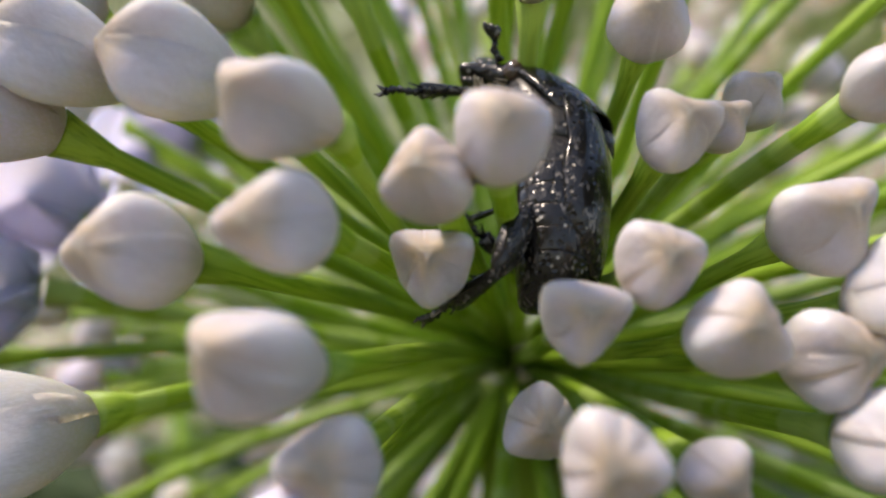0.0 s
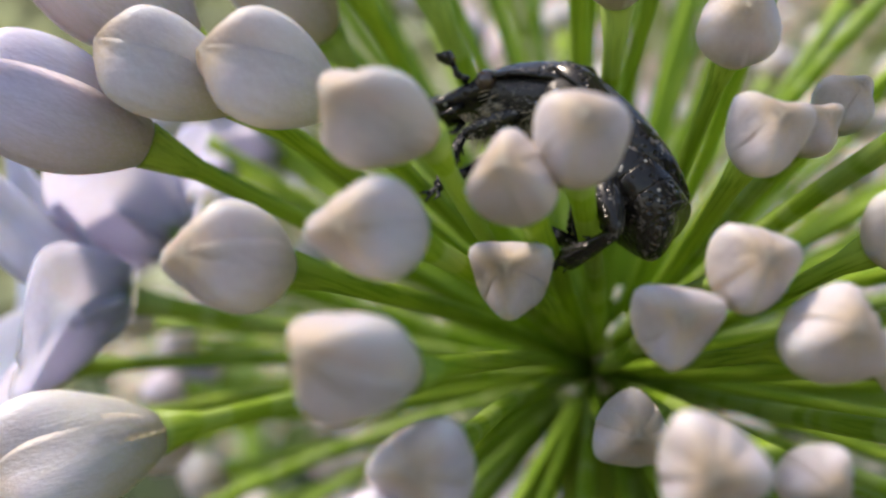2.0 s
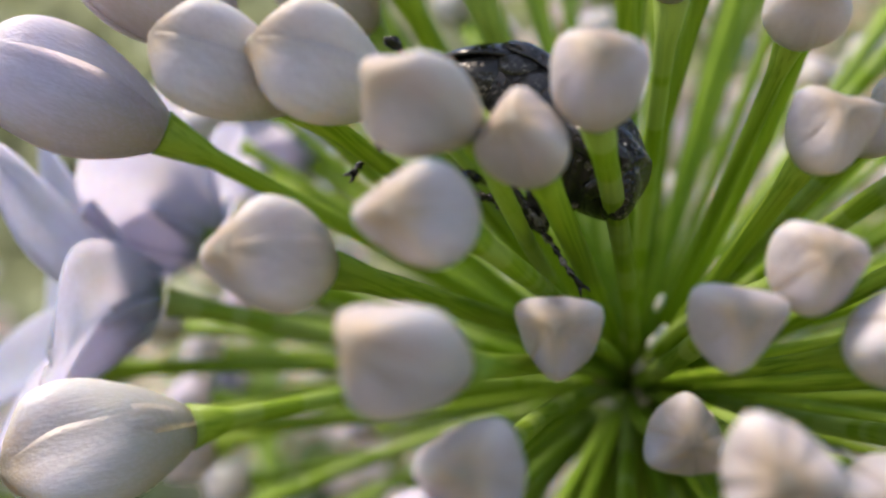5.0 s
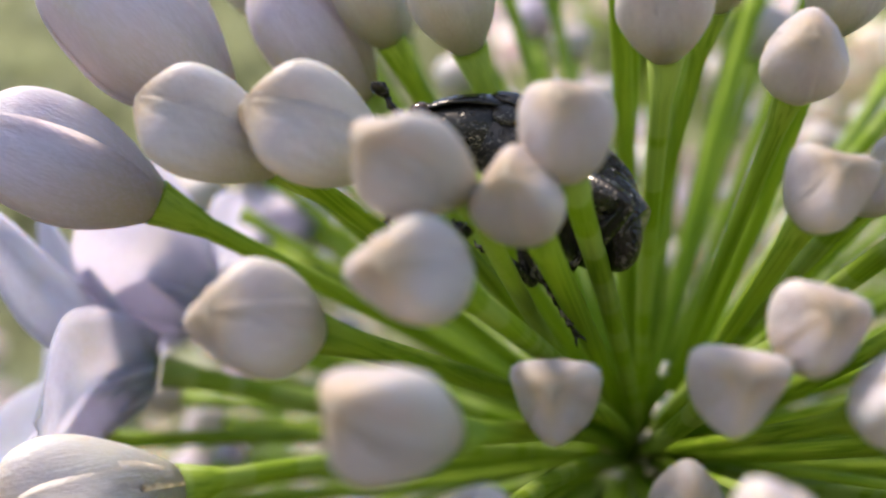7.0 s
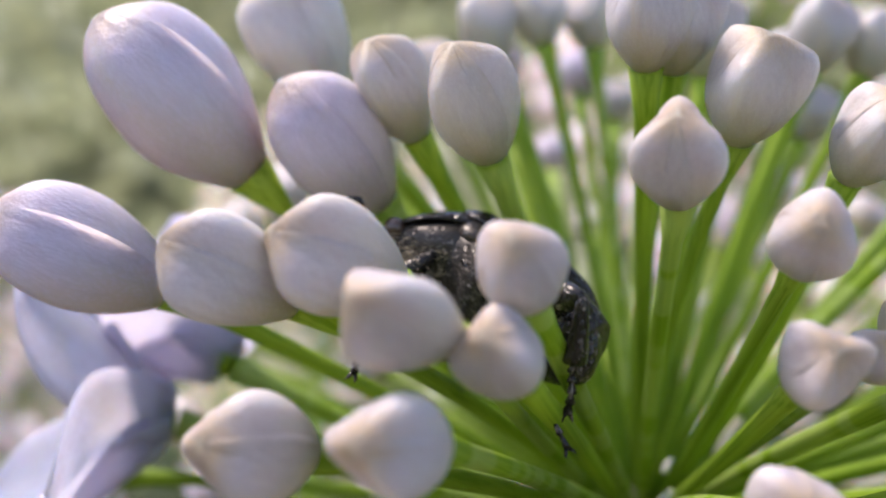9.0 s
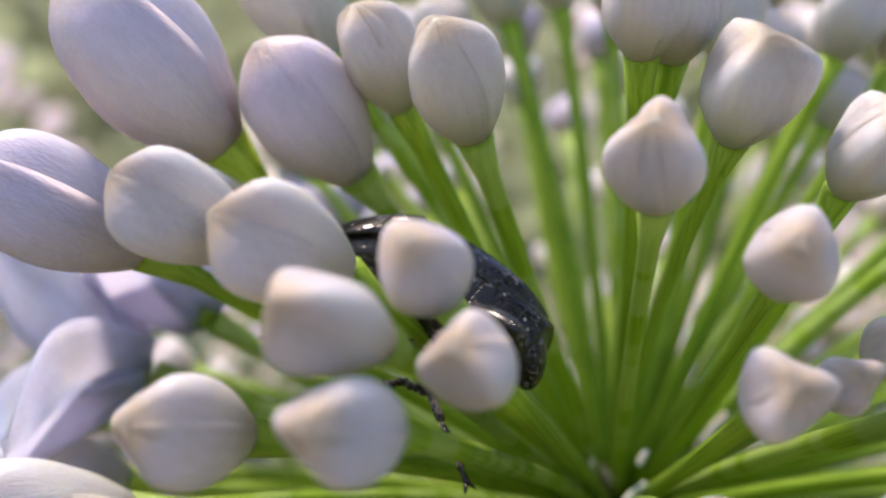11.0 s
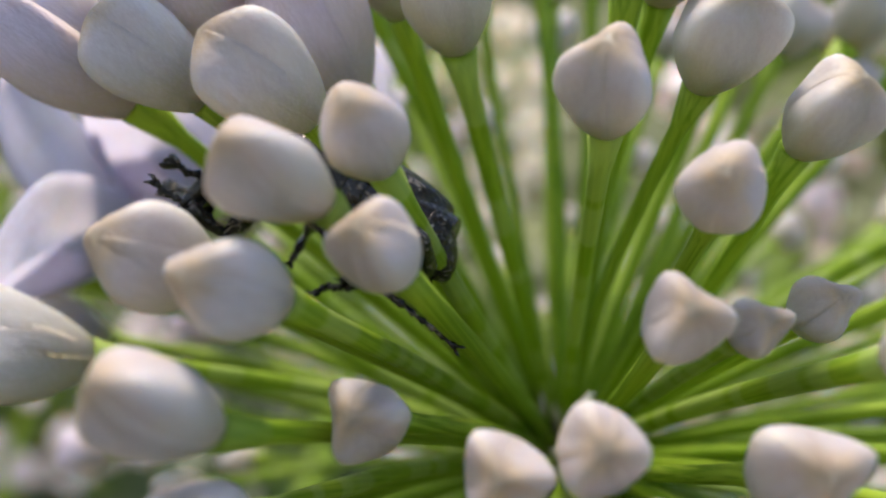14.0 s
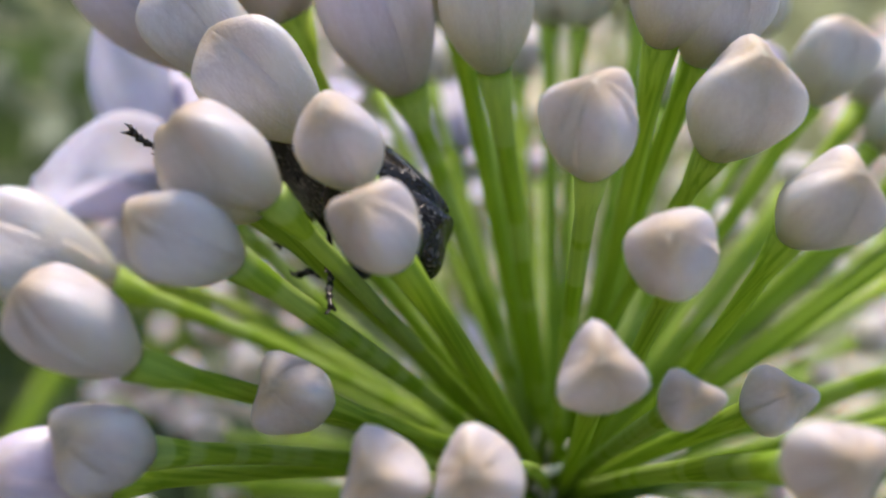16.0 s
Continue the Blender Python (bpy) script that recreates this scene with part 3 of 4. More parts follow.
floret((21.97, -16.68, 24.95), 1.88, 97, cream)
floret((-4.81, 26.47, 23.79), 1.94, 42, white)
floret((-25.82, 13.25, 24.02), 1.72, 5, white)
floret((10.28, 25.26, 21.60), 1.63, 94, cream)
floret((1.05, 28.79, 19.18), 1.66, 110, pink)
floret((31.76, 1.62, 20.27), 1.85, 37, white)
floret((17.57, 25.52, 18.50), 1.96, 17, cream)
floret((27.20, -15.41, 17.85), 1.66, 46, white)
floret((-8.95, 27.59, 16.20), 1.67, 37, cream)
floret((29.12, 12.35, 16.88), 1.78, 54, white)
floret((8.42, 32.57, 16.76), 1.65, 7, white)
floret((32.05, -5.35, 15.44), 1.99, 69, white)
floret((24.31, -21.84, 13.74), 1.70, 15, white)
floret((-3.34, 34.24, 14.10), 1.72, 83, pink)
floret((34.76, 6.50, 13.75), 1.79, 56, white)
floret((14.92, 29.43, 11.83), 1.61, 56, pink)
floret((32.91, -13.21, 12.01), 1.93, 24, pink)
floret((-13.63, 28.40, 10.36), 1.70, 67, white)
floret((27.97, 16.58, 10.07), 1.69, 18, cream)
floret((19.39, -27.01, 9.67), 1.96, 72, cream)
floret((3.84, 32.10, 9.10), 1.83, 63, white)
floret((33.77, -1.07, 8.88), 1.77, 43, white)
floret((-23.92, 23.34, 8.48), 1.79, 104, cream)
floret((21.63, 26.44, 8.04), 1.69, 43, cream)
floret((30.51, -20.79, 8.03), 1.63, 80, cream)
floret((-8.15, 34.63, 7.42), 1.62, 98, white)
floret((35.30, 11.64, 7.10), 1.87, 111, white)
floret((10.99, 31.52, 5.50), 1.85, 95, pink)
floret((33.52, -8.49, 5.10), 1.92, 118, white)
floret((-18.37, 27.97, 4.65), 1.84, 14, cream)
floret((27.24, 21.53, 4.23), 1.91, 112, pink)
floret((-33.81, 2.47, 3.84), 1.62, 20, white)
floret((24.81, -26.30, 3.79), 1.73, 117, pink)
floret((-0.52, 35.46, 3.41), 1.61, 89, white)
floret((35.67, 3.66, 2.85), 1.80, 77, cream)
floret((19.30, 31.35, 2.00), 1.62, 98, white)
floret((33.41, -16.74, 1.40), 1.96, 107, cream)
floret((-12.39, 32.44, 1.01), 1.63, 48, pink)
floret((30.60, 14.87, 0.43), 1.99, 29, pink)
floret((18.91, -31.56, -0.15), 1.94, 12, pink)
floret((6.69, 32.71, -0.42), 1.97, 65, cream)
floret((37.73, -4.33, -1.11), 1.77, 8, pink)
floret((25.08, 25.95, -1.96), 1.98, 119, cream)
floret((28.82, -23.34, -2.63), 1.77, 47, white)
floret((-5.51, 36.84, -2.96), 1.67, 41, white)
floret((33.58, 8.07, -3.32), 1.82, 90, white)
floret((13.64, 30.70, -4.09), 1.86, 69, white)
floret((34.60, -11.88, -5.08), 1.84, 66, white)
floret((-16.19, 29.74, -4.99), 1.94, 29, cream)
floret((30.28, 20.10, -5.99), 1.99, 86, white)
floret((-32.38, 5.08, -5.68), 1.96, 100, pink)
floret((23.05, -28.88, -6.73), 1.72, 78, pink)
floret((2.41, 35.37, -6.77), 1.76, 98, cream)
floret((37.12, 0.72, -7.74), 1.74, 10, pink)
floret((3.75, -34.94, -7.96), 1.87, 36, white)
floret((21.65, 29.40, -8.60), 1.75, 86, cream)
floret((29.89, -18.20, -8.88), 1.64, 82, pink)
floret((-10.14, 35.00, -9.58), 1.67, 41, cream)
floret((33.59, 13.01, -10.13), 1.84, 102, white)
floret((-31.13, 12.14, -9.71), 1.93, 20, white)
floret((14.34, -29.14, -9.75), 1.99, 97, white)
floret((10.09, 34.50, -11.13), 1.99, 83, white)
floret((34.87, -6.96, -11.70), 1.69, 109, cream)
floret((-3.88, -35.33, -12.39), 1.76, 114, white)
floret((25.09, 22.00, -11.96), 1.69, 29, cream)
floret((-34.45, 0.75, -12.70), 1.81, 115, pink)
floret((25.01, -23.93, -13.11), 1.80, 36, cream)
floret((-2.15, 32.73, -12.76), 1.84, 23, cream)
floret((32.27, 4.98, -13.38), 1.82, 51, cream)
floret((-28.95, 19.32, -14.63), 1.85, 65, white)
floret((7.30, -29.73, -13.20), 1.99, 77, cream)
floret((16.24, 29.67, -14.95), 1.96, 61, cream)
floret((31.27, -13.72, -15.84), 1.96, 19, white)
floret((-13.73, 31.08, -16.15), 1.63, 6, white)
floret((-9.73, -28.81, -14.79), 1.92, 2, cream)
floret((27.93, 15.38, -15.88), 1.66, 26, white)
floret((-28.71, 6.97, -15.06), 1.73, 34, white)
floret((16.45, -24.52, -15.40), 2.00, 78, cream)
floret((4.96, 32.67, -17.63), 1.88, 83, white)
floret((29.32, -1.86, -16.40), 1.88, 71, white)
floret((-20.96, 21.79, -17.27), 1.60, 64, white)
floret((0.74, -30.27, -17.68), 1.69, 61, cream)
floret((20.06, 23.00, -18.21), 1.75, 111, white)
floret((-31.77, -3.57, -19.50), 1.81, 110, cream)
floret((24.00, -17.49, -18.52), 1.67, 54, white)
floret((-6.33, 31.33, -20.37), 1.71, 38, white)
floret((-16.34, -27.13, -20.63), 1.66, 14, white)
floret((29.73, 8.77, -20.64), 1.93, 29, white)
floret((-26.57, 12.99, -20.12), 1.79, 113, white)
floret((11.15, -28.37, -21.19), 2.00, 43, pink)
floret((10.90, 28.33, -21.57), 1.93, 13, white)
floret((-25.62, -12.76, -20.78), 1.96, 39, cream)
floret((29.06, -8.34, -22.43), 1.93, 76, pink)
floret((-15.27, 24.93, -22.17), 1.93, 32, white)
floret((-5.42, -27.85, -21.99), 1.92, 100, cream)
floret((23.62, 17.48, -23.27), 1.85, 103, cream)
floret((-28.73, 3.01, -23.39), 1.96, 113, cream)
floret((17.12, -19.34, -21.37), 1.99, 77, white)
floret((0.45, 26.42, -22.35), 1.79, 118, cream)
floret((-17.38, -18.34, -21.85), 1.89, 66, pink)
floret((26.70, 1.89, -23.67), 1.84, 4, white)
floret((-19.75, 15.68, -22.81), 1.63, 89, white)
floret((3.99, -25.04, -23.46), 1.80, 9, white)
floret((14.89, 22.56, -25.59), 1.85, 113, white)
floret((-25.54, -6.40, -25.51), 1.61, 89, pink)
floret((21.06, -11.40, -23.75), 1.74, 104, cream)
floret((-8.70, 25.14, -27.01), 1.94, 4, pink)
floret((-9.32, -21.54, -24.41), 1.80, 96, white)
floret((22.21, 9.94, -25.92), 1.80, 100, cream)
floret((-21.81, 7.25, -25.10), 1.88, 22, cream)
floret((11.05, -19.83, -25.41), 1.79, 119, pink)
floret((5.75, 24.19, -28.55), 1.73, 80, pink)
floret((-20.16, -13.66, -28.70), 1.76, 32, white)
floret((21.68, -3.18, -26.52), 1.63, 33, pink)
floret((-14.26, 17.52, -28.08), 1.87, 78, white)
floret((-1.32, -22.64, -28.97), 1.63, 79, white)
floret((14.53, 14.12, -26.63), 1.68, 85, cream)
floret((-20.25, -0.59, -27.41), 1.86, 82, white)
floret((15.31, -13.22, -28.20), 1.78, 21, white)
floret((-2.23, 18.99, -27.47), 1.81, 14, white)
floret((-12.10, -16.77, -30.67), 1.73, 116, white)
floret((19.65, 4.07, -30.76), 1.86, 115, white)
floret((-16.77, 9.99, -30.95), 1.61, 86, white)
floret((5.09, -16.95, -29.07), 1.61, 80, cream)
floret((7.62, 15.79, -29.88), 1.99, 20, cream)
floret((-15.46, -6.16, -29.49), 1.69, 20, white)
floret((16.23, -6.15, -32.02), 1.99, 86, white)
floret((-7.78, 15.44, -33.30), 1.88, 13, pink)
floret((-4.49, -15.93, -33.36), 1.92, 61, pink)
floret((13.08, 8.10, -32.56), 1.80, 46, cream)
floret((-14.13, 2.68, -32.07), 1.76, 97, white)
floret((8.78, -11.74, -34.62), 1.67, 28, cream)
floret((1.27, 12.68, -32.04), 1.75, 79, white)
open_floret((-28.10, -12.46, 5.72), 12.4, (-0.88, -0.46, 0.10))
open_floret((-25.60, -11.00, 9.20), 9.0, (-0.78, 0.25, 0.55))
open_floret((-23.80, 9.10, 16.30), 7.5, (-0.6, 0.3, 0.7))
open_floret((-29.20, 16.00, 16.14), 5.5)
open_floret((-26.61, 19.35, 14.61), 5.5)
open_floret((-21.86, 29.83, -1.12), 5.5)
open_floret((-33.51, 9.47, 9.12), 5.5)
open_floret((-32.17, 9.14, 10.33), 5.5)


# ---- the beetle ----
beetle = new("beetle")
tagged(beetle, "black pollen-dusted flower beetle climbing among the buds", "beetle")


def hull(name, stations, mat, parent, sides=28, label=""):
    """A body lofted along x. stations: x, half width, top, bottom, squareness of the section (mm)."""
    vs, fs = [], []
    for x, hw, top, bot, sq in stations:
        for k in range(sides):
            a = 2 * math.pi * k / sides
            c, s = math.cos(a), math.sin(a)
            c, s = math.copysign(abs(c) ** sq, c), math.copysign(abs(s) ** sq, s)
            vs.append(Vector((x, hw * c, (top + bot) / 2 + (top - bot) / 2 * s)) * MM)
    n = len(stations)
    for i in range(n - 1):
        for k in range(sides):
            a, c = i * sides + k, i * sides + (k + 1) % sides
            fs.append((a, a + sides, c + sides, c))
    fs += [tuple(range(sides)), tuple(range(n * sides - 1, (n - 1) * sides - 1, -1))]
    return part(name, mesh(name, vs, fs, mat), parent, label)


# belly rings: each one ends in a small step over the next
for i in range(5):
    st = []
    for q, swell in ((0.0, 0.994), (0.10, 0.998), (0.5, 1.0), (0.9, 1.0), (1.0, 0.998), (1.03, 0.988)):
        x = -2.7 - 0.98 * (i + q)
        u = min(1.0, (-2.7 - x) / 5.6)
        st.append((x, 2.72 * (1 - 0.60 * u ** 3.2) * swell, 1.25 - 0.6 * u ** 2, (-2.5 + 0.45 * u ** 2.5) * swell, 0.88))
    hull("belly_ring", st, belly_black, beetle, 32)
# the blunt slanting tail plate that the wing cases leave bare
hull("tail_plate", [(-6.2, 2.0, 1.05, -2.02, 0.95), (-6.7, 1.92, 0.92, -2.12, 1.0), (-7.2, 1.72, 0.62, -2.18, 1.0), (-7.6, 1.45, 0.25, -2.2, 1.0), (-7.9, 1.18, -0.15, -2.18, 1.0), (-8.15, 0.88, -0.58, -2.12, 1.0), (-8.32, 0.58, -0.95, -2.02, 1.0), (-8.42, 0.28, -1.25, -1.85, 1.0)], belly_black, beetle, 28, "dull black tail plate with pale specks")
hull("thorax", [(-3.6, 2.2, 1.2, -2.1, 0.9), (-3.0, 2.5, 1.3, -2.45, 0.85), (-2.1, 2.55, 1.4, -2.55, 0.85), (-1.35, 2.45, 1.4, -2.45, 0.85), (-1.25, 2.35, 1.4, -2.3, 0.9), (-0.2, 2.3, 1.3, -2.2, 0.9), (0.7, 2.0, 1.0, -1.8, 1.0), (1.1, 1.5, 0.6, -1.3, 1.0)], thorax_black, beetle, label="black thorax with coarse pits full of pale dust")
# side plates between the thorax and the wing cases
for side in (1, -1):
    for x, z, r, turn in ((-0.6, -0.35, 1.0, 20), (-2.2, -0.55, 1.15, 30), (-3.5, -0.75, 0.95, 35)):
        o = part("side_plate", mesh("side_plate", *tube([Vector((0, q, 0)) * MM for q in (-0.35, 0.0, 0.16, 0.24)], [k * r * MM for k in (1.0, 1.0, 0.86, 0.5)], 14, 0.72), thorax_black), beetle)
        o.matrix_basis = pose(x * MM, side * 2.32 * MM, z * MM, 0, turn, 0 if side > 0 else 180)
for side in (1, -1):
    rows = []
    for i in range(26):
        u = i / 25
        x = 0.55 - 7.75 * u
        half = 2.80 * (0.80 + 0.20 * math.sin(math.pi * min(0.5, 0.12 + u * 1.4))) * (1 - 0.36 * max(0, u - 0.5) ** 2 * 4 * 0.85) - 0.14 * math.exp(-((u - 0.30) / 0.10) ** 2)
        half *= math.sqrt(max(0.05, 1 - 0.86 * (max(0.0, u - 0.70) / 0.30) ** 2.3))
        high = 1.74 * (0.66 + 0.34 * math.sin(math.pi * min(0.5, 0.04 + u * 1.15))) * (1 - 0.42 * u ** 3.2)
        row = []
        for j in range(17):
            s = j / 16
            a = s * radians(106 - 10 * math.exp(-((u - 0.30) / 0.12) ** 2))
            groove = -0.035 * (0.5 + 0.5 * math.cos(30 * s)) ** 3 * math.sin(math.pi * min(1, u + 0.05))
            knob = 0.10 * math.exp(-((u - 0.10) / 0.07) ** 2 - ((s - 0.70) / 0.14) ** 2) + 0.08 * math.exp(-((u - 0.86) / 0.06) ** 2 - ((s - 0.5) / 0.2) ** 2)
            y, z = side * (0.03 + (half + groove + knob) * math.sin(a) ** 0.90), 0.22 + (high + groove + knob) * math.cos(a)
            end = 0.55 * (1 - s) ** 2 * max(0, u - 0.9) * 10
            p = Vector((x + 0.35 * s * s + (0.35 if u > 0.97 and s > 0.8 else 0) * (s - 0.8) + end * 0.3, y, z))
            row.append((p * MM, (p - Vector((0, side * 0.16 * math.sin(a), 0.16 * math.cos(a)))) * MM))
        rows.append(row if side < 0 else row[::-1])
    part("wing_case", mesh("wing_case", *sheet(rows), shell), beetle, "black shining wing case with pale flecks")
part("scutellum", mesh("scutellum", *tube([Vector((1.0, 0, 1.55)) * MM, Vector((0.1, 0, 1.86)) * MM, Vector((-1.1, 0, 2.02)) * MM], [0.8 * MM, 0.6 * MM, 0.06 * MM], 10, 0.22), shell), beetle)

# fore body: the neck shield bends down from the thorax and carries the head
rows = []
for i in range(18):
    u = i / 17
    row = []
    for j in range(25):
        s = -1 + 2 * j / 24
        a = s * radians(99)
        w = 2.52 * (1 - 0.44 * u ** 2.6) * (0.95 + 0.05 * math.sin(math.pi * u))
        h = 2.0 * (1 - 0.44 * u ** 2.6)
        rim = 0.09 * math.exp(-((abs(s) - 0.95) / 0.05) ** 2)
        dip = -0.05 * math.exp(-((u - 0.55) / 0.16) ** 2 - ((abs(s) - 0.5) / 0.13) ** 2)
        x = -0.95 * (1 - abs(s) ** 2.2) * (1 - u) + 3.55 * u + 0.15 * abs(s) ** 3 * (1 - u) + 0.35 * u ** 3 * (abs(s) - 0.4)
        k = 1 + (rim + dip) / 2.2
        p = Vector((x, w * k * math.sin(a), -0.12 - 0.32 * u + h * k * math.cos(a)))
        row.append((p * MM, (p - Vector((0, 0.12 * math.sin(a), 0.12 * math.cos(a)))) * MM))
    rows.append(row[::-1])
pronotum = mesh("pronotum", *sheet(rows), shell)
shield = part("pronotum", pronotum, beetle, "black shining neck shield with a raised rim")
shield.matrix_basis = pose(0.2 * MM, 0, 0, 0, 33, 0)
hull("breast", [(-0.9, 1.5, 0.9, -1.5, 0.9), (-0.2, 2.1, 0.9, -1.9, 0.9), (0.6, 2.25, 0.7, -2.1, 0.9), (1.5, 2.15, 0.5, -2.05, 0.9), (2.4, 1.85, 0.35, -1.75, 0.95), (3.1, 1.45, 0.25, -1.35, 1.0), (3.6, 1.05, 0.15, -1.05, 1.0)], thorax_black, shield, label="dusty pitted underside of the fore body")
hp = pose(2.95 * MM, 0, 0.18 * MM, 0, 36, 0) @ Matrix.Scale(1.30, 4)
skull = hull("head", [(-0.2, 0.95, 0.45, -0.75, 1.0), (0.3, 1.12, 0.52, -0.85, 1.0), (0.9, 1.08, 0.46, -0.82, 1.0), (1.3, 0.92, 0.34, -0.72, 0.95), (1.8, 0.84, 0.18, -0.62, 0.85), (2.3, 0.82, -0.02, -0.62, 0.75), (2.6, 0.80, -0.16, -0.62, 0.7), (2.72, 0.72, -0.30, -0.58, 0.7)], shell, shield, 30)
skull.matrix_basis = hp
for side in (1, -1):
    e = hp @ Vector((0.70 * MM, side * 0.96 * MM, -0.16 * MM))
    vs, fs = [], []
    for i in range(9):
        th = math.pi * (i + 0.001) / 8.002
        vs += [e + Vector((0.54 * math.sin(th) * math.cos(q), side * 0.50 * math.cos(th), 0.54 * math.sin(th) * math.sin(q))) * MM for q in (2 * math.pi * k / 16 for k in range(16))]
    for i in range(8):
        fs += [(i * 16 + k, i * 16 + (k + 1) % 16, i * 16 + 16 + (k + 1) % 16, i * 16 + 16 + k) for k in range(16)]
    part("eye", mesh("eye", vs, fs, eye_gloss), shield, "glossy dark brown eye")
    a0 = Vector((1.35, side * 0.86, 0.12))
    way = Vector((0.42, 0.62, 0.50)) if side > 0 else Vector((0.78, -0.35, 0.80))
    a1 = a0 + way * 0.5 + Vector((0.12, 0, -0.06))
    a2 = a0 + way * (0.8 if side > 0 else 1.25)
    stem = tube([q * MM for q in (a0, (a0 + a1) / 2, a1, (a1 + a2) / 2, a2)], [q * MM for q in (0.19, 0.12, 0.15, 0.10, 0.13)], 8)
    club = []
    for k in (-1, 0, 1):
        d = (way + Vector((0.30 * k, 0.12 * k, -0.26 * way.x * k))) * 0.72
        club.append(tube([(a2 + d * q) * MM for q in (0.0, 0.3, 0.75, 1.0)], [q * MM for q in (0.09, 0.20, 0.24, 0.07)], 8, 0.5))
    o = part("antenna", mesh("antenna", *join([stem] + club), leg_black), shield, "antenna with a fanned club")
    o.matrix_basis = hp
    o = part("palp", mesh("palp", *tube([q * MM for q in (Vector((1.7, side * 0.45, -0.55)), Vector((2.2, side * 0.6, -0.85)), Vector((2.6, side * 0.55, -0.8)))], [0.12 * MM, 0.13 * MM, 0.05 * MM], 7), leg_black), shield)
    o.matrix_basis = hp
    tufts = []
    for _ in range(150):
        p = Vector((ROLL.uniform(0.4, 3.2), side * ROLL.uniform(0.2, 1.5), 0))
        p.z = -1.95 + 0.22 * max(0, p.x - 1.6) ** 1.5 + 0.18 * p.y * p.y
        tufts.append(tube([p * MM, (p + Vector((ROLL.uniform(-0.1, 0.4), side * ROLL.uniform(0.0, 0.3), ROLL.uniform(-0.55, -0.25)))) * MM], [0.03 * MM, 0.008 * MM], 4))
    tagged(part("hair_fringe", mesh("hair_fringe", *join(tufts), tan_hair), shield, "tan hairs"), kind="stuff")


def leg(name, hip, thigh, reach, stout, spiny=True, hairy=False):
    """A thigh along x from the hip, and a toothed shin with a jointed clawed foot along x from the knee (mm)."""
    femur = part(name, mesh(name, *tube([Vector((thigh * q, 0, 0)) * MM for q in (-0.10, 0.02, 0.2, 0.45, 0.7, 0.9, 1.0, 1.05)], [stout * q * MM for q in (0.34, 0.62, 0.90, 1.0, 0.92, 0.66, 0.46, 0.2)], 16, 0.80), leg_black), beetle)
    femur.location = hip
    if hairy:
        tufts = []
        for _ in range(140):
            q, a = ROLL.uniform(0.15, 0.9), ROLL.uniform(0, 6.28)
            p = Vector((thigh * q, stout * 0.8 * math.cos(a), stout * 0.64 * math.sin(a)))
            tufts.append(tube([p * MM, (p + Vector((ROLL.uniform(0.1, 0.35), 0.45 * math.cos(a), 0.45 * math.sin(a)))) * MM], [0.028 * MM, 0.008 * MM], 4))
        tagged(part("hair_fringe", mesh("hair_fringe", *join(tufts), tan_hair), femur, "tan hairs"), kind="stuff")
    L = reach * 0.56
    pieces = [tube([Vector((L * q, 0, -0.10 * stout * math.sin(math.pi * q))) * MM for q in (-0.05, 0.04, 0.2, 0.5, 0.8, 0.96, 1.0)], [stout * q * MM for q in (0.22, 0.42, 0.46, 0.56, 0.68, 0.72, 0.36)], 12, 0.85)]
    for q in (0.42, 0.66, 0.86) if spiny else (0.6, 0.85):
        for sgn in (1, -1):
            c = Vector((L * q, 0.28 * sgn * stout, 0.25 * stout))
            pieces.append(tube([c * MM, (c + Vector((0.26, 0.22 * sgn * stout, 0.20 * stout))) * MM], [0.13 * stout * MM, 0.015 * MM], 6))
    for sgn in (1, -1):
        pieces.append(tube([Vector((L * 0.97, 0.2 * sgn * stout, -0.1)) * MM, Vector((L + 0.5, 0.34 * sgn * stout, -0.32)) * MM], [0.13 * stout * MM, 0.02 * MM], 6))
    shin = part("shin", mesh("shin", *join(pieces), leg_black), femur)
    w = 0.15 + 0.16 * stout
    line, wide = [], []
    for k in range(5):
        for q, r in ((0.04, 0.42), (0.5, 0.62), (0.88, 0.86), (0.97, 0.55)):
            line.append(Vector((L + (reach - L) * (k + q) / 5, 0, 0.10 * math.sin(1.5 * (k + q)))) * MM)
            wide.append(r * w * MM)
    pieces = [tube(line, wide, 9)]
    for sgn in (1, -1):
        pieces.append(tube([Vector((reach - 0.05, 0.02 * sgn, 0.06)) * MM, Vector((reach + 0.22, 0.18 * sgn, 0.12)) * MM, Vector((reach + 0.42, 0.24 * sgn, -0.06)) * MM], [0.5 * w * MM, 0.38 * w * MM, 0.012 * MM], 6))
    foot = part("foot", mesh("foot", *join(pieces), leg_black), femur)
    for o in (shin, foot):
        o.location = (thigh * MM, 0, 0)
    return femur


hind_leg = leg("hind_leg", (-0.00450, 0.00200, -0.00160), 3.5, 5.0, 0.80)
mid_leg = leg("middle_leg", (-0.00120, 0.00150, -0.00190), 3.0, 6.4, 0.30, False)
front_leg = leg("front_leg", (0.00048, 0.00110, -0.00233), 2.6, 4.0, 0.60, hairy=True)
far_front_leg = leg("front_leg", (0.00048, -0.00110, -0.00233), 2.6, 4.4, 0.44)
for name, hip, L, stout, turn, bend in (("middle_leg", (-0.0012, -0.0015, -0.0019), 3.6, 0.36, (0, 5, -75), 140), ("hind_leg", (-0.0034, -0.0013, -0.0019), 4.0, 0.60, (0, 15, -120), 130)):
    o = leg(name, hip, 2.8, L, stout)
    o.matrix_basis = pose(*hip, *turn)
    for c in o.children:
        c.matrix_basis = pose(2.8 * MM, 0, 0, 0, bend, 0)


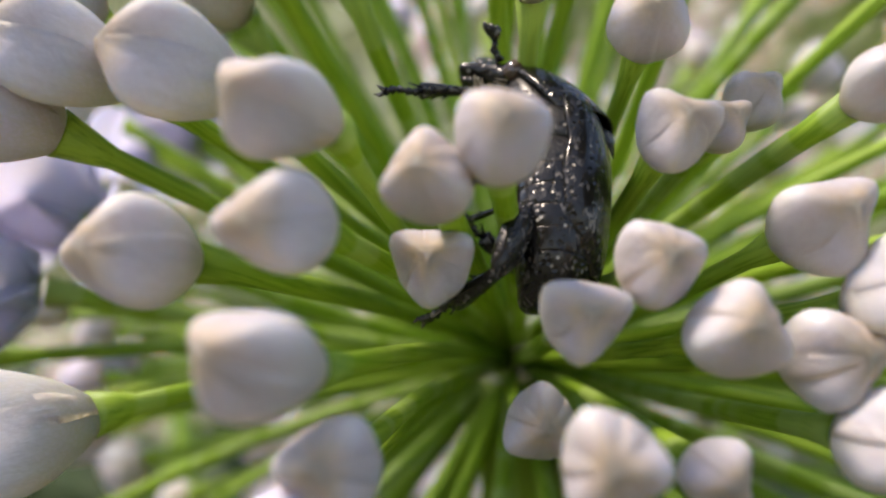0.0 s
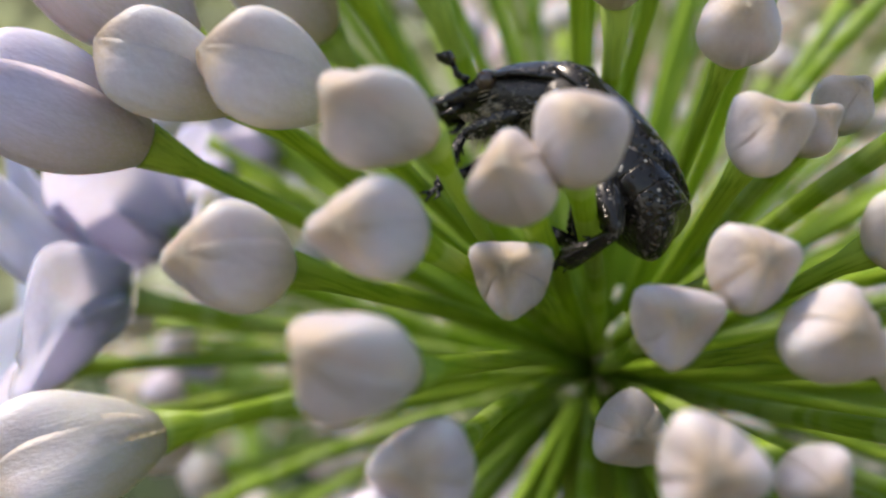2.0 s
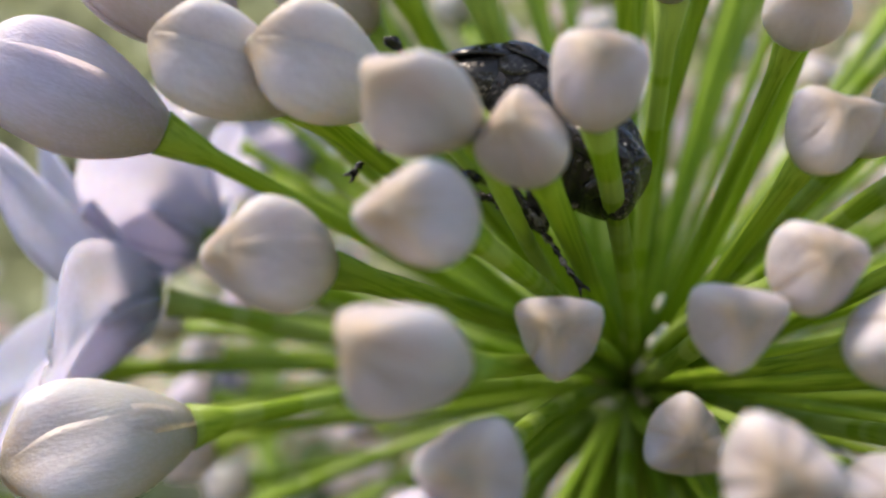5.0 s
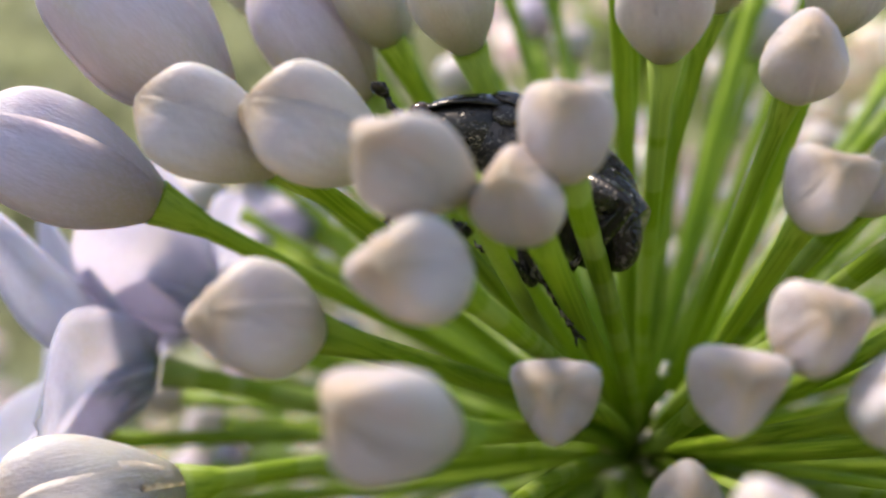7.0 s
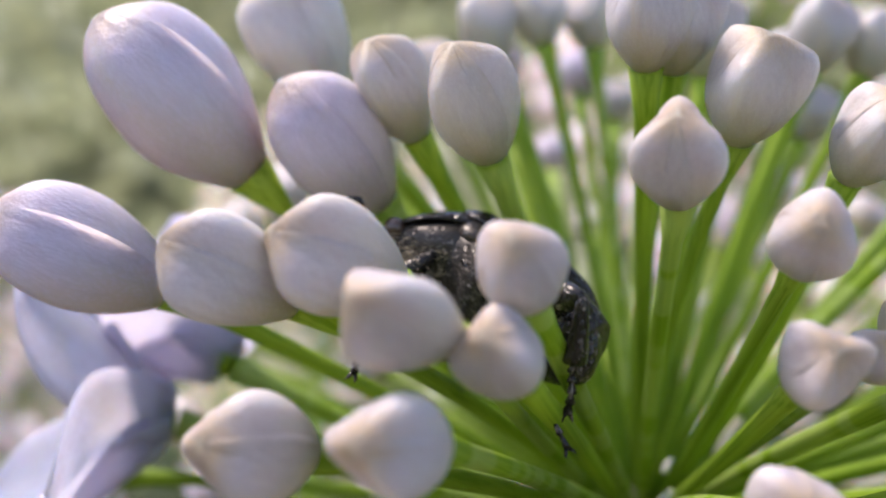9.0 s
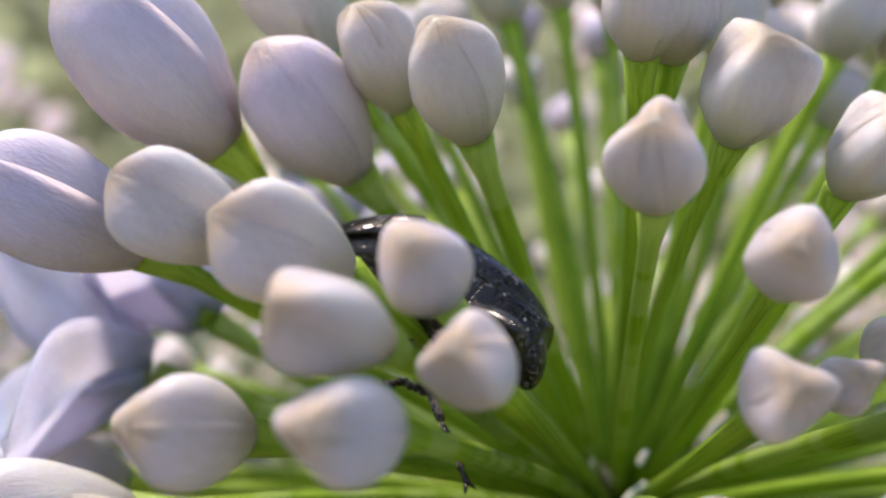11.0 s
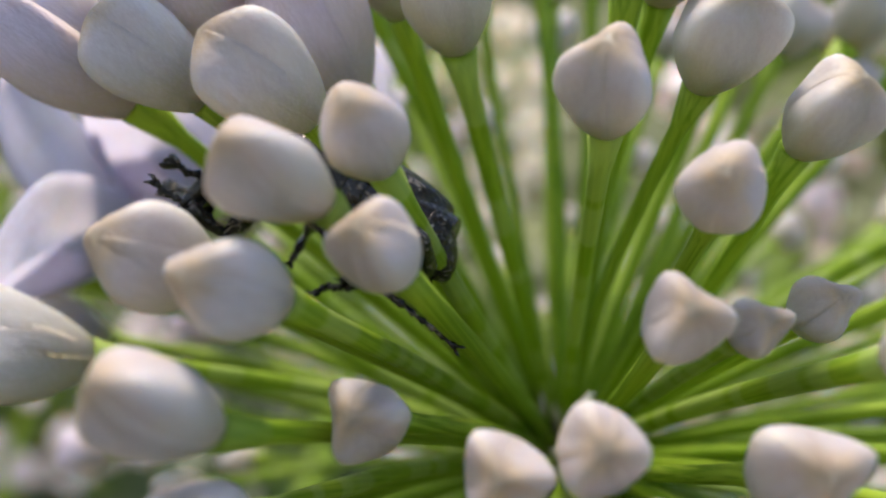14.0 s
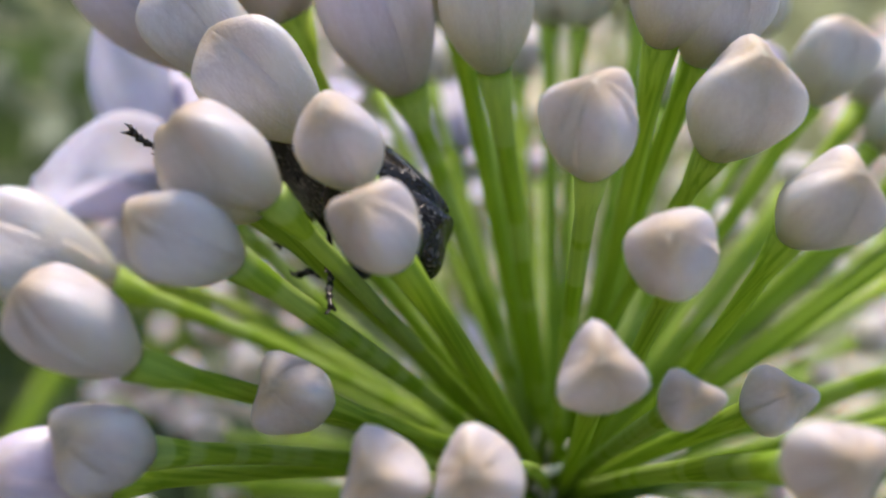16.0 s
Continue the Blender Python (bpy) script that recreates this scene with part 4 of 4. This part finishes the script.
# ---- what moves ----
def sway(thing, *rows):
    """A bud nodding on its stalk about the middle of the flower head: seconds and three angles."""
    walk(thing, [(t, pose(*CENTRE, rx, ry, rz)) for t, rx, ry, rz in rows])


def swing(limb, hip, *rows):
    """A leg that turns at its hip and bends at its knee: seconds, three angles of the thigh, three of the shin."""
    walk(limb, [(t, pose(*hip, *angles[:3])) for t, *angles in rows])
    joints = [piece for piece in limb.children if piece.name.startswith(("shin", "foot"))]
    knee = joints[0].location.copy()
    for piece in joints:
        walk(piece, [(t, pose(*knee, *angles[3:])) for t, *angles in rows])


def motions():
    walk(beetle, [(0, pose(0.00056, -0.02394, 0.71299, 88.2, -63.9, 84.7)), (0.5, pose(-0.00038, -0.02355, 0.71413, 65.2, -59.3, 106.1)), (1, pose(-0.00182, -0.02326, 0.71495, 49.9, -54.9, 131.2)), (1.5, pose(-0.00271, -0.02376, 0.71486, 42.4, -52.3, 141.8)), (2, pose(-0.00317, -0.02313, 0.71478, 41.5, -44.3, 142.9)), (2.5, pose(-0.00333, -0.02321, 0.71520, 41.6, -46.0, 143.5)), (3, pose(-0.00431, -0.02220, 0.71481, 47.5, -40.1, 138.4)), (3.5, pose(-0.00321, -0.02179, 0.71535, 54.7, -46.1, 129.5)), (4, pose(-0.00647, -0.02141, 0.71544, 50.4, -33.8, 140.4)), (6.5, pose(-0.00809, -0.02252, 0.71619, 44.4, -38.5, 163.2)), (7, pose(-0.00824, -0.02233, 0.71617, 46.8, -34.7, 164.0)), (7.5, pose(-0.00886, -0.02186, 0.71582, 50.5, -28.8, 160.7)), (8, pose(-0.00960, -0.02171, 0.71539, 53.3, -26.1, 158.8)), (8.5, pose(-0.01005, -0.02151, 0.71576, 57.4, -27.0, 157.2)), (9, pose(-0.01024, -0.02144, 0.71590, 57.6, -27.0, 156.9)), (11.5, pose(-0.01202, -0.02207, 0.71473, 32.0, -17.8, 169.2)), (12, pose(-0.01167, -0.02227, 0.71472, 29.2, -17.3, 169.6)), (12.5, pose(-0.01158, -0.02248, 0.71427, 24.9, -15.4, 170.1)), (13, pose(-0.01202, -0.02279, 0.71421, 20.3, -11.2, 174.6)), (13.5, pose(-0.01296, -0.02335, 0.71401, 16.5, -7.1, -178.5)), (14, pose(-0.01414, -0.02405, 0.71352, 15.3, -6.8, -174.5)), (14.5, pose(-0.01371, -0.02471, 0.71358, 16.4, -4.3, -172.1)), (15, pose(-0.01333, -0.02523, 0.71345, 18.7, -3.3, -170.7)), (15.5, pose(-0.01331, -0.02548, 0.71320, 20.4, -0.3, -171.0)), (16, pose(-0.01372, -0.02574, 0.71316, 22.1, -0.0, -172.0))])
    walk(shield, [(t, pose(0.2 * MM, 0, 0, 0, bend, 0)) for t, bend in ((0, 32.0), (0.5, 33.0), (1, 33.0), (1.5, 33.0), (2, 32.5), (2.5, 32.5), (3, 35.2), (3.5, 32.6), (4, 32.7), (6.5, 31.7), (7, 31.6), (7.5, 31.7), (8, 31.5), (8.5, 30.9), (9, 30.3), (11.5, 27.2), (12, 26.9), (12.5, 27.4), (13, 28.2), (13.5, 28.9), (14, 29.4), (14.5, 29.7), (15, 30.0), (15.5, 30.2), (16, 30.0))])
    swing(hind_leg, (-0.00450, 0.00200, -0.00160), (0, -131, 21, 171, -0, -75, 0), (0.5, -130, 19, 175, -38, -88, 38), (1, -129, 22, 177, -34, -82, 34), (1.5, -132, 31, 170, -159, -85, 159), (2, -131, 28, 172, -136, -78, 137), (2.5, -131, 26, 173, -152, -52, 153), (3, -130, 17, 176, -162, -50, 166), (3.5, -130, 16, 176, -176, -59, -177), (4, -130, -6, 175, 156, -48, -143), (6.5, -132, 16, 158, 162, -42, -151), (7, -131, 15, 158, 161, -47, -150), (7.5, -131, 16, 158, 158, -52, -145), (8, -134, 14, 150, 157, -49, -144), (8.5, -134, 6, 146, 145, -56, -129), (9, -134, 9, 148, 133, -60, -116), (11.5, -132, 4, 152, 158, -39, -147), (12.5, -132, 3, 152, 149, -46, -134), (13, -132, 5, 151, 150, -43, -135), (14, -133, 1, 140, 156, -46, -144), (15, -133, -5, 145, 169, -38, -162), (15.5, -133, -4, 140, 170, -34, -165), (16, -133, -2, 148, 154, -43, -139))
    swing(mid_leg, (-0.00120, 0.00150, -0.00190), (0, -132, 8, 176, -180, -83, 180), (0.5, -132, 10, 175, 114, -75, -113), (1, -133, 12, 174, 94, -53, -92), (1.5, -133, 11, 174, 95, -53, -92), (2, -133, 9, 171, 107, -54, -108), (2.5, -133, 11, 170, 95, -64, -93), (3, -134, 8, 168, 93, -63, -91), (3.5, -135, 4, 159, 63, -65, -58), (4, -119, 39, -163, 62, -18, -56), (6.5, -109, 48, -148, 62, 21, -40), (7, -112, 43, -152, 60, 3, -48), (7.25, -113, 4, -156, 62, 1, -2), (7.5, -113, 4, -156, 62, -2, 43), (8, -113, 4, -156, 62, -2, 34), (8.5, -113, 2, -155, 62, 4, 31), (9, -113, 1, -152, 62, 2, 22), (11.5, -108, 33, -136, 64, 39, 29), (12, -108, 32, -135, 75, 46, 45), (12.5, -104, 42, -129, 61, 61, 28), (13, -100, 28, -123, 79, 68, 48), (13.5, -114, 33, -149, 33, 38, -6), (14, -121, 26, -164, 35, 21, -3), (14.5, -121, 27, -163, 35, 21, -2), (15, -120, 27, -161, 37, 21, 2), (15.5, -120, 30, -161, 35, 21, -3), (16, -108, 14, -129, 90, 38, 90))
    swing(front_leg, (0.00048, 0.00110, -0.00233), (0, -132, 60, 18, 0, -51, -0), (0.5, -147, 71, 2, 18, -63, -21), (1, -153, 72, -4, -28, -61, 30), (1.5, -151, 67, -2, 25, -63, -29), (2, -167, 70, -19, -12, -63, 13), (2.5, 157, 71, -58, 30, -67, -33), (3, 158, 68, -56, 111, -72, -118), (3.5, -170, 66, -22, 73, -74, -78), (4, -169, 64, -21, 11, -41, -9), (5.25, -166, 64, -17, -8, -9, 32), (6.5, -166, 64, -17, -3, 26, 66), (7, -168, 64, -19, -0, 33, 72), (7.5, -161, 65, -12, 2, 35, 77), (8, -163, 67, -14, -2, -10, 57), (8.5, 163, 69, -50, -0, -7, 41), (9, 147, 69, -67, 1, -6, 34), (10.25, 144, 69, -71, 17, -29, -16), (11.5, 144, 69, -71, 49, -29, -78), (12, 140, 65, -75, 53, -17, -87), (12.5, 141, 64, -73, 50, -22, -79), (13, 143, 64, -72, 52, -13, -85), (13.5, 136, 62, -79, 52, 3, -90), (14, 177, 63, -34, 53, 19, -86), (14.5, 171, 63, -41, 56, -24, -137), (15, -173, 54, -21, 52, 22, -94), (15.5, -153, 42, 5, 59, 24, -77), (16, -154, 44, 3, 64, -2, -51))
    swing(far_front_leg, (0.00048, -0.00110, -0.00233), (0, 157, 13, -51, 180, -74, 180), (1, 157, 12, -50, -166, -43, 164), (2, 157, 14, -52, 107, -64, -97), (2.5, 157, 9, -50, 125, -68, -116), (3.5, 157, 9, -47, 149, -17, -149), (4, 158, 6, -46, 136, -18, -106), (6.5, 157, 2, -49, 146, -10, -147), (7, 157, 5, -48, 146, -17, -145), (8, 157, -0, -47, 152, -24, -163), (9, 157, -4, -44, 159, -29, -178), (11.5, 157, -10, -45, 153, -15, -163), (12.5, 157, -7, -44, 134, -42, -125), (13.5, 158, -10, -46, 128, 10, -106), (14, 158, -7, -47, 122, 24, -127), (14.5, 158, -4, -45, 113, 8, -155), (15.5, 158, 7, -15, 137, -2, -59), (16, 157, -9, 25, 142, 15, -14))
    sway(bud_a, (0, -1.1, -0.2, -1.7), (0.5, -1.7, -0.3, -2.7), (1, -1.7, -0.3, -2.7), (1.5, -1.0, -0.0, -1.3), (2, -0.6, 0.0, -0.7), (2.5, -0.2, -0.0, -0.3), (3, -0.0, 0.1, 0.3), (3.5, 0.1, 0.1, 0.3), (4, 0.2, 0.1, 0.5), (6.5, 0.6, 0.1, 1.0), (7, 0.2, 0.0, 0.3), (7.5, 0.4, -0.1, 0.4), (8, 0.6, 0.2, 1.1), (8.5, 1.6, 0.0, 2.1), (9, 2.2, -0.4, 2.1), (11.5, -0.3, 0.1, -0.2), (12, -0.3, 0.1, -0.2), (12.5, -0.5, -0.1, -0.8), (13, -0.8, -0.5, -2.2), (13.5, -1.0, 0.2, -1.0), (14, -1.1, -0.6, -2.6), (14.5, -0.4, -1.4, -3.2), (15.5, 0.0, -0.0, 0.0), (16, 0.0, -0.0, 0.0))
    sway(bud_b, (0, -0.4, -0.3, -0.9), (0.5, -0.7, -0.4, -1.5), (1, -0.9, -0.3, -1.5), (1.5, -0.5, -0.2, -0.8), (2, -0.4, -0.1, -0.6), (2.5, -0.4, -0.1, -0.7), (3, 0.2, -0.0, 0.2), (3.5, 0.1, 0.0, 0.1), (4, -0.0, -0.0, -0.1), (6.5, 0.2, -0.1, -0.0), (7, 0.1, 0.0, 0.1), (7.5, 0.5, -0.1, 0.4), (8, 0.8, 0.1, 1.2), (8.5, 0.3, 0.5, 1.3), (9, 0.4, 0.4, 1.2), (11.5, 0.6, -0.0, 0.6), (12, 0.7, 0.1, 1.0), (12.5, 0.6, 0.2, 1.0), (13, -0.4, 0.7, 1.1), (13.5, -2.6, 1.4, 0.1), (14, -2.1, 0.9, -0.4), (14.5, -2.8, 0.7, -1.3), (15, -1.3, 0.9, 0.5), (15.5, -0.1, 0.6, 1.0), (16, 0.5, 0.3, 1.1))
    sway(bud_c, (0, -0.0, 0.1, 0.2), (0.5, -0.1, -0.0, -0.2), (1, -0.2, -0.1, -0.4), (1.5, -0.2, 0.1, 0.1), (2, 0.2, 0.1, 0.5), (2.5, 0.1, 0.1, 0.5), (3, -0.7, 0.9, 1.8), (3.5, -0.5, 0.1, -0.1), (4, 0.1, -0.0, -0.0), (6.5, 0.2, -0.0, 0.1), (7, 0.3, -0.0, 0.2), (7.5, 0.3, -0.1, -0.1), (8, 0.2, -0.2, -0.3), (8.5, -0.1, 0.0, -0.0), (9, -0.1, 0.0, -0.0), (11.5, 0.2, -0.2, -0.5), (12, -0.1, -0.1, -0.3), (12.5, -0.1, 0.0, -0.0), (13, -0.0, 0.1, 0.1), (13.5, -0.5, 0.0, -0.4), (14, -0.1, 0.1, 0.1), (14.5, -0.9, 0.2, -0.1), (15, -0.1, 0.2, 0.6), (15.5, 0.6, -0.0, 0.4), (16, 1.2, -0.3, 0.3))
    sway(bud_d, (0, -0.2, 0.1, -0.0), (0.5, -0.2, 0.1, -0.2), (1, -0.3, 0.1, -0.2), (1.5, -0.2, 0.1, 0.1), (2, -0.2, 0.1, 0.1), (2.5, 0.0, 0.1, 0.3), (3, -0.1, 0.0, 0.1), (3.5, 0.0, 0.0, 0.2), (4, 0.0, -0.0, -0.0), (6.5, 0.3, -0.1, 0.2), (7, 0.1, -0.1, -0.1), (7.5, 0.0, -0.0, -0.0), (8, 0.1, -0.1, -0.1), (8.5, -0.0, -0.0, -0.1), (9, -0.0, 0.0, 0.1), (11.5, -0.0, -0.1, -0.4), (12, -0.1, -0.1, -0.5), (12.5, 0.1, -0.1, -0.3), (13, -0.0, -0.2, -0.7), (13.5, 0.9, -0.2, 0.9), (14, -0.7, 0.8, 1.8), (14.5, -1.0, 0.7, 0.9), (15, -3.0, 2.0, 1.7), (15.5, -3.4, 3.2, 5.1), (16, -4.1, 3.8, 5.7))
    sway(bud_h, (0, 6.3, 1.9, 8.7), (0.5, 6.7, 1.7, 8.7), (1, 5.8, 2.0, 8.6), (1.5, 5.9, 2.0, 8.7), (2, 6.1, 1.7, 8.1), (2.5, 4.0, 2.5, 8.2), (3, 4.1, 1.9, 6.9), (3.5, 4.3, 2.3, 8.1), (4, 3.6, 1.9, 6.5), (6.5, 2.7, 1.7, 5.4), (7, 2.4, 1.5, 4.7), (7.5, 2.0, 1.3, 4.1), (8, 1.4, 1.0, 3.0), (8.5, 0.3, 1.1, 2.6), (9, 0.5, 1.0, 2.4), (11.5, 0.5, -0.3, -0.3), (12, 0.6, -0.2, -0.1), (12.5, 0.2, 0.0, 0.2), (13, 0.0, 0.0, 0.0), (13.5, -0.7, 0.1, -0.1), (14, -0.3, -0.2, -0.5), (14.5, -1.1, 0.2, -0.1), (15, -0.1, 0.3, 0.5), (15.5, 0.1, 0.1, 0.2), (16, 1.0, -0.0, 0.5))
    sway(bud_i, (0, 2.4, -0.1, 1.0), (0.5, 2.7, -0.1, 1.1), (1, 2.4, 0.0, 1.4), (1.5, 2.0, -0.0, 1.0), (2, 2.2, -0.2, 0.7), (2.5, 0.3, 0.1, 0.4), (3, 1.0, -0.4, -0.5), (3.5, 1.0, -0.0, 0.5), (4, 0.7, -0.4, -0.9), (6.5, 0.0, -0.7, -1.9), (7, 0.1, -0.6, -1.5), (7.5, 0.2, -0.7, -1.8), (8, -0.0, -0.7, -2.0), (8.5, -0.4, -0.7, -2.1), (9, -0.3, -0.7, -2.0), (11.5, -0.4, -0.0, -0.3), (12, -0.1, -0.1, -0.3), (12.5, 0.2, -0.1, -0.2), (13, -0.2, -0.0, -0.1), (13.5, -0.1, 0.0, 0.1), (14, 0.4, -0.3, -0.7), (14.5, 0.3, 0.1, 0.4), (15, 0.3, -0.0, 0.0), (15.5, 0.1, -0.0, -0.0), (16, -1.5, 1.0, 2.0))
    sway(bud_j, (0, -4.5, 1.0, 0.4), (0.5, -3.9, 1.0, 0.9), (1, -4.3, 1.0, 0.7), (1.5, -4.0, 0.9, 0.5), (2, -4.1, 0.8, -0.2), (2.5, -1.3, 0.1, -0.7), (3, -0.4, 0.0, -0.2), (3.5, -0.3, 0.1, -0.1), (4, -0.2, 0.0, -0.0), (6.5, 0.1, -0.1, -0.3), (7, -0.1, 0.0, -0.1), (7.5, -0.0, 0.0, 0.1), (8, -0.0, 0.0, 0.0), (12.5, 0.2, -0.1, -0.1), (13, -0.0, 0.0, 0.1), (13.5, 0.2, -0.0, 0.3), (14, -0.0, -0.0, -0.1), (14.5, 0.1, 0.1, 0.4), (15, 0.4, -0.1, -0.0), (15.5, 0.3, 0.0, 0.3), (16, 0.1, -0.0, 0.1))
    sway(bud_e, (0, -0.1, 0.0, 0.0), (0.5, 0.0, 0.0, 0.1), (1, -0.1, 0.0, 0.1), (1.5, -0.2, 0.0, -0.1), (2, -0.0, -0.0, -0.1), (2.5, -0.0, -0.0, -0.1), (3, 0.1, -0.1, -0.2), (3.5, 0.1, -0.1, -0.1), (4, -0.1, -0.0, -0.1), (6.5, -0.3, 0.0, -0.2), (7, -0.4, 0.1, -0.0), (7.5, -0.1, 0.0, -0.0), (8, -0.2, 0.0, -0.0), (8.5, 0.1, -0.1, -0.2), (9, 0.1, -0.0, -0.0), (11.5, -1.1, 0.6, 1.1), (12, -0.3, 0.1, 0.1), (12.5, 0.1, 0.0, 0.1), (13, 0.2, -0.1, -0.2), (13.5, 0.4, -0.1, 0.0), (14, 0.1, -0.0, 0.0), (14.5, 0.3, -0.2, -0.3), (15, 0.3, -0.1, -0.1), (15.5, 0.1, 0.1, 0.4), (16, -0.0, 0.1, 0.3))
    sway(bud_p, (0, -3.1, 1.1, -1.4), (7, -3.1, 1.1, -1.4), (7.5, -3.2, 0.7, -1.9), (8, -0.7, 0.2, -0.4), (8.5, 0.1, -0.3, -0.2), (9, -0.5, 0.1, -0.2), (11.5, -0.7, -0.3, -0.9), (12, -0.8, -0.3, -1.0), (13, -0.8, -0.6, -1.4), (13.5, 0.2, -0.2, -0.0), (14, 2.7, 0.3, 2.6), (14.5, 1.9, 0.5, 2.1), (16, 2.3, 1.1, 3.1))
    sway(bud_z, (0, 1.6, 0.7, 4.2), (1.5, 1.6, 0.7, 4.2), (2, 1.3, 0.5, 3.2), (2.5, 0.3, 0.3, 1.0), (3, -0.6, 0.2, -0.8), (3.5, -0.7, -0.0, -1.4), (4, -0.6, 0.1, -0.9), (6.5, -0.4, -0.0, -0.7), (7, -0.1, -0.1, -0.4), (7.5, 1.0, -0.5, 0.9), (8, 0.9, -0.6, 0.4), (8.5, 0.1, -0.4, -0.6), (9, -0.3, -0.6, -1.6), (11.5, 0.3, 0.2, 0.8), (12, 0.1, 0.2, 0.5), (12.5, -0.3, 0.2, -0.1), (16, -0.3, 0.2, -0.1))
    sway(bud_y, (0, 0.3, -0.3, -0.0), (7, 0.3, -0.3, -0.0), (7.5, -2.1, -0.2, -2.6), (8, -1.1, -0.0, -1.3), (8.5, -1.2, 0.4, -0.9), (9, -2.0, 0.4, -1.8), (11.5, 0.2, -0.0, 0.2), (12, 1.0, 0.1, 1.3), (12.5, 1.9, 0.2, 2.5), (16, 1.9, 0.2, 2.5))
    sway(bud_v, (0, 0.9, -0.2, -0.5), (0.5, 1.6, -0.0, -0.4), (1, 1.7, -0.0, -0.4), (1.5, 1.0, -0.1, -0.3), (2, 1.0, -0.1, -0.4), (2.5, 0.7, -0.2, -0.5), (3, -0.3, 0.0, 0.1), (3.5, 0.5, -0.0, -0.1), (4, -0.3, 0.1, 0.2), (6.5, -0.3, 0.1, 0.3), (7, -0.8, 0.2, 0.5), (7.5, -0.4, 0.0, 0.2), (8, 0.2, 0.1, 0.2), (8.5, 0.3, 0.3, 0.4), (9, 0.5, 0.2, 0.2), (11.5, 0.3, 0.3, 0.4), (12, 0.3, 0.2, 0.2), (12.5, 0.3, 0.4, 0.6), (13, 0.4, 0.3, 0.4), (13.5, 0.3, 0.2, 0.3), (14, -0.1, 0.2, 0.4), (14.5, 0.2, 0.2, 0.2), (15, -0.2, 0.1, 0.2), (15.5, 0.0, 0.1, 0.2), (16, 0.2, 0.1, 0.1))
    sway(bud_x, (0, -0.9, 0.9, 3.7), (0.5, -0.1, 0.1, 0.4), (1, -0.1, 0.1, 0.5), (1.5, 0.1, -0.1, -0.1), (2, 0.2, -0.2, -0.5), (2.5, 0.3, -0.3, -0.5), (3, 0.2, -0.2, 0.6), (3.5, 0.1, -0.1, -0.8), (4, 0.1, -0.1, -0.6), (6.5, -0.9, 0.9, -1.3), (16, -0.9, 0.9, -1.3))


motions()
